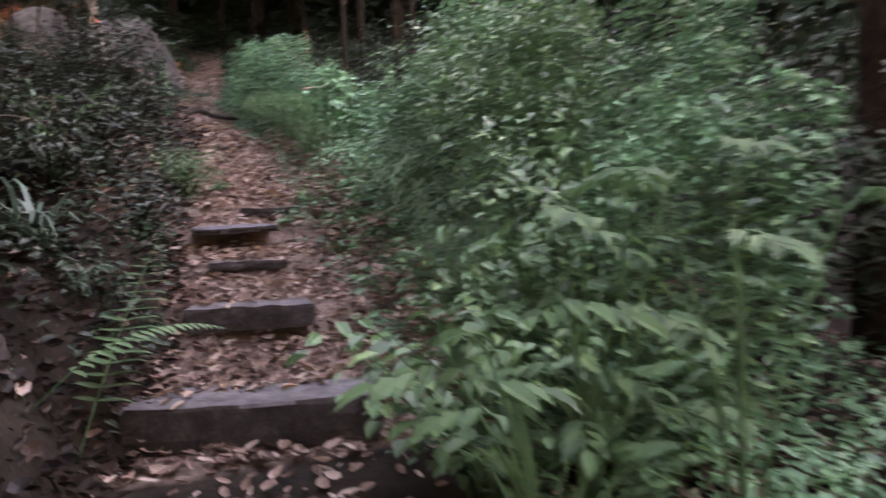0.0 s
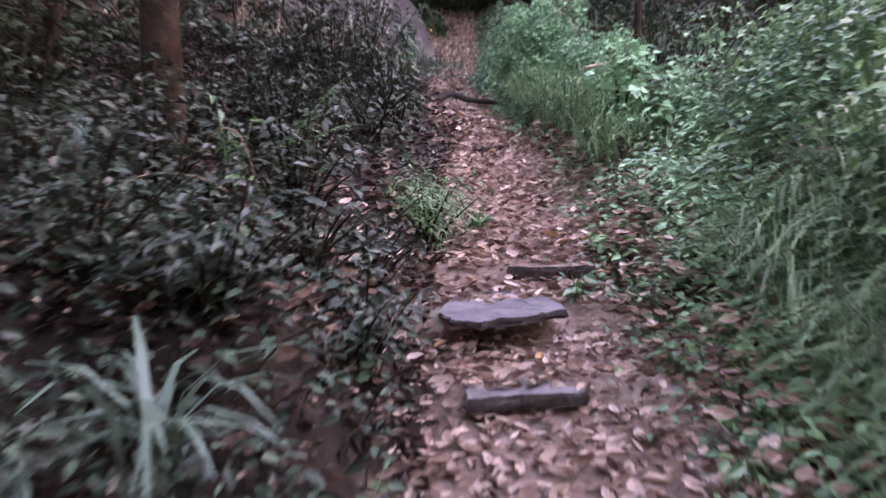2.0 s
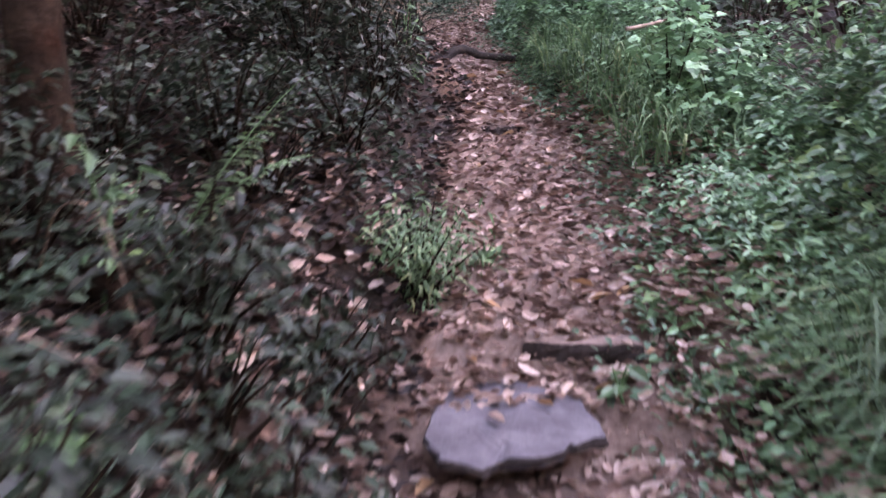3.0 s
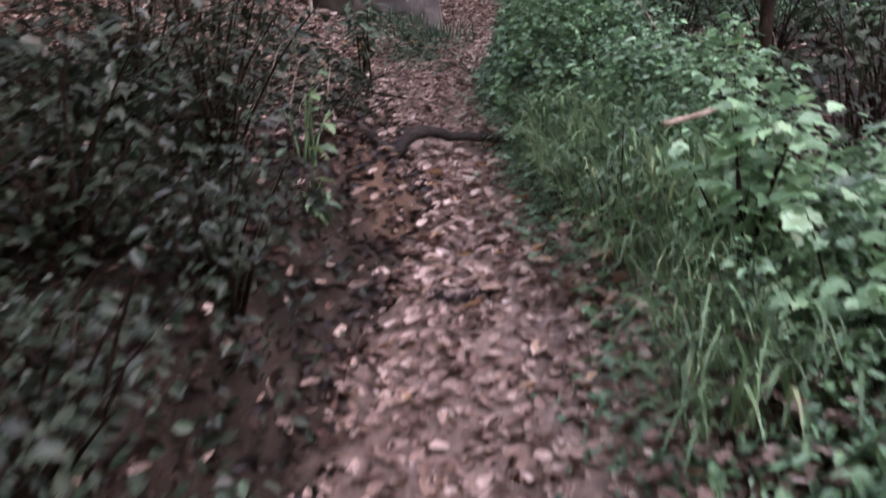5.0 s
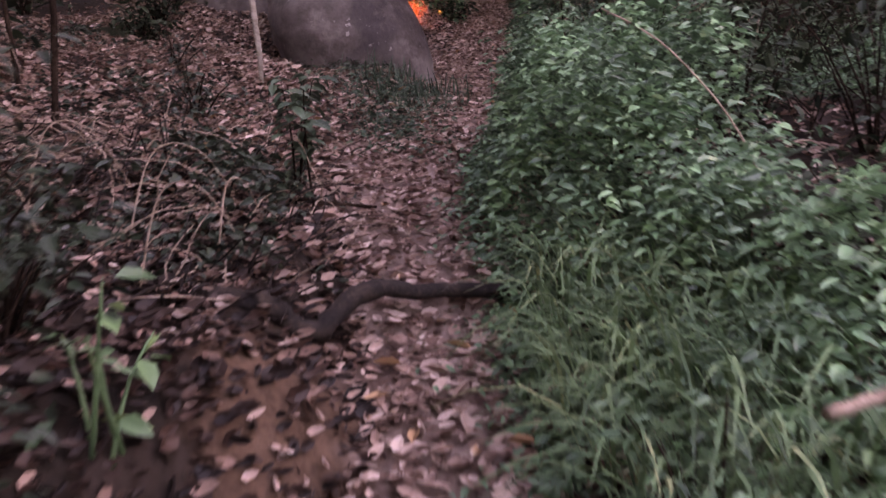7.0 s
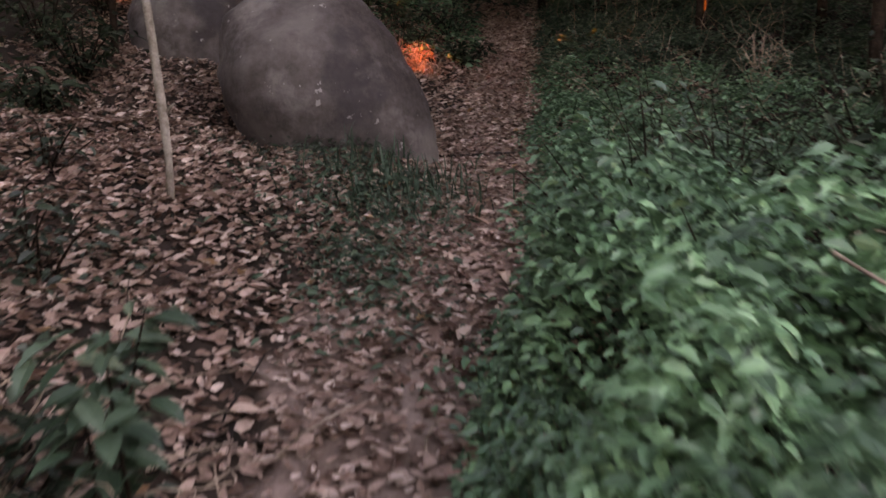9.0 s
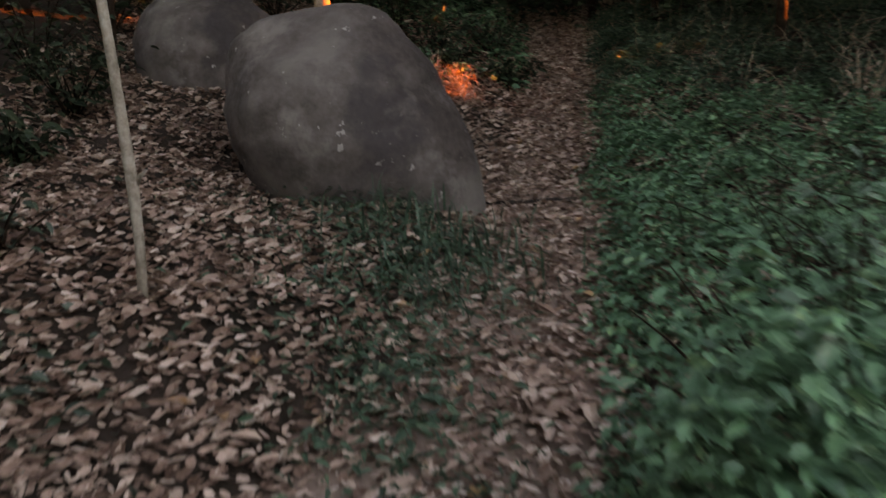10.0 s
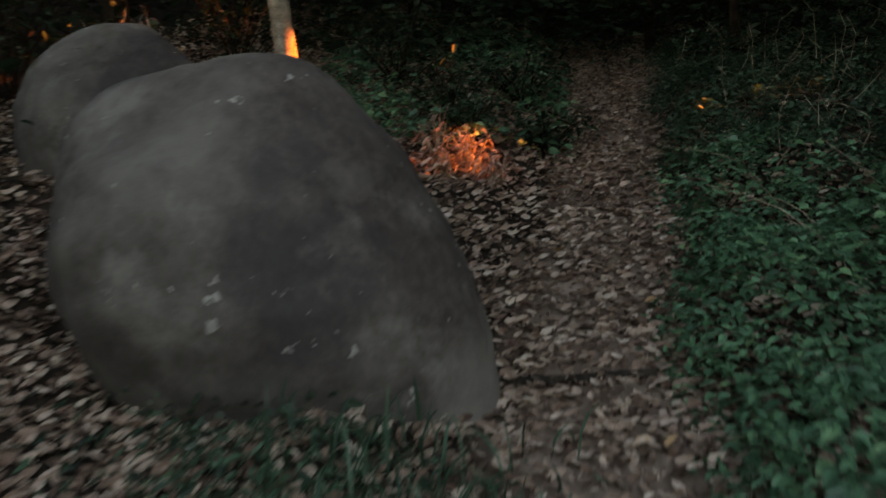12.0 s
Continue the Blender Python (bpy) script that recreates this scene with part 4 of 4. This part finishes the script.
ok = (x < edge_r(y) - 0.3) & (y < 5.6)
carpet("grassy_patch", n, x[ok], y[ok], mound(x[ok], y[ok], 0.09), 0.05, BANKLEAF, "sparse small green plants at the boulder's foot", shape=NARROW, w=0.3, up=0.6)
n = 5000
x, y = rng.uniform(-3.6, 0.0, n), rng.uniform(2.2, 5.6, n)
ok = (np.sin(2.2 * x + 1.7 * y) + np.sin(3.3 * y - 1.1 * x + 1) + rng.normal(0, 0.5, n) > 0.75) & (x < edge_l(y) + 0.1)
carpet("bank_plants", n, x[ok], y[ok], mound(x[ok], y[ok], 0.14), 0.05, SHADED_IVY, "scattered small green plants among dry leaves", up=0.6)
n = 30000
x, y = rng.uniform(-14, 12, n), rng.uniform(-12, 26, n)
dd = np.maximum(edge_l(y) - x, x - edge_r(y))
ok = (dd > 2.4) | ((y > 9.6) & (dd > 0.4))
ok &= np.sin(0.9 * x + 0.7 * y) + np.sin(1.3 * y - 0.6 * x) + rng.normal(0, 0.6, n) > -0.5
carpet("undergrowth", n, x[ok], y[ok], mound(x[ok], y[ok], 0.7), 0.13, SHADED_LEAF, "dark green undergrowth on the slope among the trees", up=0.6)

# Dark leaves spread across the path's end to stand for the shade there.
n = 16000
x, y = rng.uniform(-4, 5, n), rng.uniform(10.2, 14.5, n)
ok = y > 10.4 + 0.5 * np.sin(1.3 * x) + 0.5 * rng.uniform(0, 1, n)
carpet("undergrowth", n, x[ok], y[ok], mound(x[ok], y[ok], 1.0) * smooth01((y[ok] - 10.0) / 1.6), 0.11, SHADED_LEAF, "undergrowth over the path's far end, coloured dark for the shade", up=0.6)
n = 2600
y = rng.uniform(-5.2, 3.0, n)
d = rng.normal(0.0, 0.11, n)
x = edge_r(y) + d
ok = np.sin(4.3 * y) + np.sin(7.1 * y + 3 * x) + rng.normal(0, 0.8, n) > -0.2
carpet("edge_plants", n, x[ok], y[ok], rng.uniform(0.02, 0.1, ok.sum()), 0.042, COVER, "small green plants creeping over the path's edge", up=0.4)
n = 5000
x, y = rng.uniform(-1.6, 0.35, n), rng.uniform(8.1, 11.5, n)
ok = (x < edge_l(y) + 0.1) & (np.sin(2.9 * x + 2 * y) + rng.normal(0, 0.6, n) > -0.4)
carpet("undergrowth", n, x[ok], y[ok], mound(x[ok], y[ok], 0.26), 0.07, COVER, "green plants on the slope behind the boulder", up=0.5)
n = 6500
y = rng.uniform(-5.6, 0.2, n)
d = rng.uniform(0, 1, n) ** 0.75 * 1.1
x = edge_r(y) + d
ok = np.sin(3.3 * x + 4.1 * y) + np.sin(5.7 * y - 2 * x) + rng.normal(0, 0.8, n) > -0.4
carpet("edge_plants", n, x[ok], y[ok], 0.03 + mound(x[ok], y[ok], 0.42) * smooth01((d[ok] - 0.1) / 0.7), 0.062, TEAL, "scattered bluish green leaves over dry litter at the path's edge", up=0.4, w=0.55)
n = 1700
x, y = rng.uniform(-1.9, -0.6, n), rng.uniform(1.1, 2.3, n)
ok = np.sin(4.2 * x + 2.7 * y) + rng.normal(0, 0.7, n) > -0.2
carpet("bank_plants", n, x[ok], y[ok], mound(x[ok], y[ok], 0.2), 0.06, SHADED_IVY, "dark green leaves among dry twigs on the bank", up=0.6)
n = 2200
y = rng.uniform(2.9, 5.3, n)
x = -0.34 + rng.normal(0, 0.2, n)
ok = np.sin(3.9 * y + 2.2 * x) + rng.normal(0, 0.8, n) > -0.1
carpet("grassy_patch", n, x[ok], y[ok], mound(x[ok], y[ok], 0.1), 0.05, BANKLEAF, "small dark green plants along the path's edge", w=0.45, up=0.6)
# arching grass beside the path
n = 1250
y = rng.uniform(-1.1, 1.4, n)
d = rng.uniform(0.1, 0.85, n)
x = edge_r(y) + d
ob = blades("long_grass", on_ground(x, y, 0.12), unit(around(n) * 0.7 + np.array([-0.75, -0.35, 0])), rng.uniform(0.25, 0.6, n), rng.uniform(0.008, 0.016, n), rng.uniform(0.45, 0.95, n), GRASS)
tagged(ob, "long green arching grass hanging over the path's edge", "grass", kind="stuff")
n = 1900
y = rng.uniform(-4.7, -2.6, n)
d = rng.uniform(0.4, 1.15, n)
x = edge_r(y) + d
ob = blades("long_grass", on_ground(x, y, 0.1 + 0.55 * smooth01((d - 0.2) / 1.1)), unit(around(n) * 0.6 + np.array([-0.85, -0.35, 0])), rng.uniform(0.3, 0.75, n), rng.uniform(0.007, 0.014, n), rng.uniform(0.6, 1.0, n), GRASS)
tagged(ob, "dark green drooping grass beneath the shrubs", "grass", kind="stuff")
n = 280
y = rng.uniform(4.4, 5.75, n)
x = -0.3 + rng.normal(0, 0.26, n)
ob = blades("long_grass", on_ground(x, y, 0.0), around(n), rng.uniform(0.12, 0.34, n), rng.uniform(0.006, 0.014, n), rng.uniform(0.2, 0.7, n), BANKLEAF)
tagged(ob, "short green grass at the boulder's foot", "grass", kind="stuff")


n = 5200
y = rng.uniform(-5.6, -1.2, n)
x = edge_l(y) - 0.05 - rng.uniform(0, 1, n) ** 1.4 * 1.1
ok = np.sin(2.7 * x + 1.9 * y) + np.sin(3.9 * y + 1) + rng.normal(0, 0.6, n) > -0.1
ok &= ~((y < -4.45) & (x > -1.75)) & ~((y > -3.5) & (x > edge_l(y) - 0.75) & (rng.uniform(0, 1, n) < 0.7))
carpet("bank_plants", n, x[ok], y[ok], mound(x[ok], y[ok], 0.26), 0.05, BANKLEAF, "leafy green plants crowding the bank by the steps", up=0.45)


n = 1500
y = rng.uniform(-4.8, 0.2, n)
d = rng.uniform(0, 1, n) ** 1.4 * 0.8
x = edge_r(y) + d
N = unit(np.array([0, 0, 1.0]) + rng.normal(0, 0.4, (n, 3)))
L = 0.065 * rng.uniform(0.6, 1.3, n)
ob = leaves("leaf_litter", on_ground(x, y, rng.uniform(0.03, 0.12, n) + 0.2 * d), around(n), N, L, L * 0.55, LITTER, shape=DRYLEAF)
tagged(ob, "dry brown leaves caught on low plants beside the path", "leaf litter", kind="stuff")


# ---- saplings and trees ----
sap = empty("sapling", -1.27, 4.06, gz(-1.27, 4.06), "thin pale bare sapling trunk rising from dry leaves", "sapling")
stem("trunk", [(0, 0, -0.05), (-0.005, 0.02, 0.2), (-0.03, 0.06, 0.39), (-0.06, 0.06, 0.8), (-0.12, 0.05, 1.5), (-0.15, 0.1, 2.6), (-0.1, 0.15, 4.2)], [0.019, 0.018, 0.022, 0.019, 0.017, 0.014, 0.008], PALE_BARK, sap, 9)
stem("branch", [(-0.03, 0.06, 0.38), (0.0, 0.06, 0.43), (0.03, 0.05, 0.45)], [0.012, 0.009, 0.005], PALE_BARK, sap, 7)


def tree(x, y, r, h, seed, label, lean=(0, 0), crown=True, material=None, crown_n=900, crown_r=2.6):
    rr = random.Random(seed)
    z = gz(x, y)
    root = empty("tree", x, y, z, label, "tree", "trees of the wood")
    pts = [(lean[0] * f + rr.uniform(-1, 1) * 0.06 * f, lean[1] * f + rr.uniform(-1, 1) * 0.06 * f, h * f - 0.15) for f in (0, 0.03, 0.1, 0.25, 0.45, 0.65, 0.85, 1)]
    stem("trunk", pts, [r * q for q in (1.5, 1.15, 1.0, 0.92, 0.8, 0.62, 0.42, 0.2)], material or BARK, root, 12)
    if not crown:
        for k in range(3):
            f, a = rr.uniform(0.35, 0.8), rr.uniform(0, 6.28)
            p = Vector(pts[0]).lerp(Vector(pts[-1]), f)
            stem("branch", [p, p + Vector((math.cos(a) * 0.2, math.sin(a) * 0.2, 0.18)), p + Vector((math.cos(a) * 0.36, math.sin(a) * 0.4, 0.45))], [r * 0.45, r * 0.3, r * 0.15], material or BARK, root, 6)
        return root
    P, top = [], Vector(pts[-1])
    for k in range(9):
        a, f = rr.uniform(0, 6.28), rr.uniform(max(0.5, 3.0 / h), 0.97)
        p0 = Vector(pts[0]).lerp(top, f)
        p1 = p0 + Vector((math.cos(a), math.sin(a), rr.uniform(0.1, 0.6))) * crown_r * rr.uniform(0.5, 1.0)
        stem("limb", [p0, p0.lerp(p1, 0.5) + Vector((0, 0, 0.15)), p1], [r * 0.35, r * 0.2, r * 0.08], material or BARK, root, 6)
        for j in range(crown_n // 9):
            P.append(p0.lerp(p1, rr.uniform(0.3, 1.1)) + Vector((rr.gauss(0, 0.5), rr.gauss(0, 0.5), rr.gauss(0, 0.4))))
    P = np.array(P)
    P = P[off_sunbeams(P + np.array([x, y, z]), 0.2) & (P[:, 2] + z > height(P[:, 0] + x, P[:, 1] + y) + 2.9)]
    m = len(P)
    leaves("crown", P, around(m) + np.array([0, 0, -0.3]), unit(np.array([0, 0, 1.0]) + rng.normal(0, 0.5, (m, 3))), rng.uniform(0.16, 0.34, m), rng.uniform(0.1, 0.2, m), SHADED_LEAF, root, RHOMB)
    return root


tree(-1.88, -2.3, 0.085, 7, 1, "dark brown tree trunk on the bank beside the steps")
# The low crown on this trunk is added overhead to shade the shrubs.
tree(2.15, -5.2, 0.10, 5.0, 21, "dark tree trunk standing among the shrubs", crown_n=2400, crown_r=1.9)
tree(1.22, 0.5, 0.03, 4.0, 2, "thin grey sapling trunk among the shrubs", crown=False)
tree(-1.47, 8.35, 0.07, 7, 3, "slim tree leaning behind the boulder with a sunlit foot", lean=(-0.5, 0.2), material=DRY)
tree(-2.0, 2.6, 0.018, 3.0, 4, "thin bare sapling on the slope", crown=False, lean=(0.15, 0))
tree(-2.6, 3.4, 0.016, 3.2, 5, "thin bare sapling on the slope", crown=False, lean=(-0.1, 0))
tree(-2.75, 6.9, 0.03, 4.0, 6, "thin bare sapling beside the boulder", crown=False, lean=(0.1, 0.1))
woods = random.Random(11)
spots = []
while len(spots) < 46:
    x, y = woods.uniform(-14, 12), woods.uniform(-12, 26)
    dd = max(float(edge_l(y)) - x, x - float(edge_r(y)))
    if dd < 2.6 and not (y > 12 and dd > 0.8) or any((x - a) ** 2 + (y - b) ** 2 < 2.2 for a, b in spots):
        continue
    spots.append((x, y))
    tree(x, y, woods.uniform(0.06, 0.2), woods.uniform(6, 10), 100 + len(spots), "dark forest tree standing on the slope", lean=(woods.uniform(-0.6, 0.6), woods.uniform(-0.6, 0.6)), crown=not (0 < x < 8 and y < 12))
# Added trees, crowns mostly out of view, placed to dim the sky light below.
for x, y in ((-3.3, -4.6), (-3.5, -1.2), (-3.9, 2.2), (-3.4, 9.6), (-4.6, -7.0), (0.2, 12.5), (3.2, 12.5), (-5.5, 0.5)):
    tree(x, y, 0.12, 6.0, int(50 + 10 * x), "dark forest tree added with a full crown to cut the sky light", crown_n=2600, crown_r=2.8)
for x, y, h in ((-3.7, -7.2, 4.8), (-0.6, -9.6, 5.2), (-3.3, -5.4, 4.6), (-2.9, -0.9, 4.6), (-2.7, 1.2, 4.8), (-1.8, 11.3, 4.6), (1.9, 10.8, 4.6), (0.1, 13.0, 5.0), (-2.6, 10.2, 5.2)):
    tree(x, y, 0.045, h, int(70 + 10 * y), "slender understory tree added to shade the ground with its crown", crown_n=1900, crown_r=2.1)

# More added trees: their unseen crowns darken the upper path.
for x, y, h in ((3.5, 4.4, 6.2), (3.3, 6.6, 6.4), (3.9, 8.8, 6.0), (-4.6, 7.5, 6.4), (2.9, 5.3, 7.0), (2.7, 9.0, 6.5), (-4.2, 4.9, 6.6), (-4.0, 9.2, 6.6), (1.3, 11.8, 6.5), (-1.3, 12.4, 6.5)):
    tree(x, y, 0.05, h, int(70 + 10 * y), "slender tree added so that its unseen crown shades the path", crown_n=5200, crown_r=3.4)

# ---- added leaf screens, mostly unseen, that block sky and low sun, with gaps left for sunbeams ----
def leaf_screen(n, x0, x1, y0, y1, tall):
    x, y = rng.uniform(x0, x1, n), rng.uniform(y0, y1, n)
    P = np.stack([x, y, height(x, y) + rng.uniform(0, 1, n) * tall], -1)
    P = P[off_sunbeams(P, 0.3)]
    m = len(P)
    ob = leaves("screening_leaves", P, around(m) + np.array([0, 0, -0.4]), unit(np.array([0.0, -0.3, 0.6]) + rng.normal(0, 0.6, (m, 3))), rng.uniform(0.3, 0.6, m), rng.uniform(0.2, 0.42, m), SHADED_LEAF, shape=RHOMB)
    return tagged(ob, "dense dark leaves added around the scene to block sky and sun", "woods", kind="stuff")


leaf_screen(84000, 10.5, 15.0, -16, 30, 7.0)
leaf_screen(60000, 7.8, 10.4, 3, 18, 6.0)
leaf_screen(24000, -16, -8, -16, 24, 10)
leaf_screen(64000, -10, 9, 14.5, 24, 10)
leaf_screen(24000, -12, 12, -18, -12, 11)


def brush(n, x0, x1, y0, y1, tall, upright, label, material=DRY):
    """A tangle of thin bare twigs."""
    bm = bmesh.new()
    for i in range(n):
        x, y = random.uniform(x0, x1), random.uniform(y0, y1)
        p = Vector((x, y, gz(x, y) - 0.01))
        d = Vector((random.gauss(0, 1), random.gauss(0, 1), 0)).normalized() * (1 - upright) + Vector((0, 0, random.uniform(0.5, 1.2)))
        pts, rad = [p.copy()], [0.0045]
        step = tall * random.uniform(0.6, 1.2) / 5
        for k in range(5):
            d = (d + Vector((random.gauss(0, 0.35), random.gauss(0, 0.35), -0.16 * (1 - upright)))).normalized()
            p = p + d * step
            p.z = max(p.z, gz(p.x, p.y) + 0.01)
            pts.append(p.copy()), rad.append(0.004 - 0.0006 * k)
        tube_into(bm, pts, rad, 4)
    return tagged(part("brushwood", bm, material, None), label, "brushwood", kind="stuff")


brush(170, -2.5, -0.5, 0.9, 2.7, 0.5, 0.0, "tangle of thin dry brown twigs on the bank")
brush(300, -2.5, -0.5, 0.7, 2.7, 0.5, 0.0, "tangle of thin dark twigs on the bank", ROOT)
brush(90, -2.0, -0.9, -4.6, -1.0, 0.4, 0.0, "thin dark twigs tangled among the bank plants", BARK)
brush(160, 0.9, 2.6, 2.6, 5.0, 0.8, 0.5, "thicket of thin brown stems beside the path", BARK)
brush(120, 1.2, 3.6, 5.0, 10.0, 0.7, 0.6, "thin bare stalks standing in the ground cover")
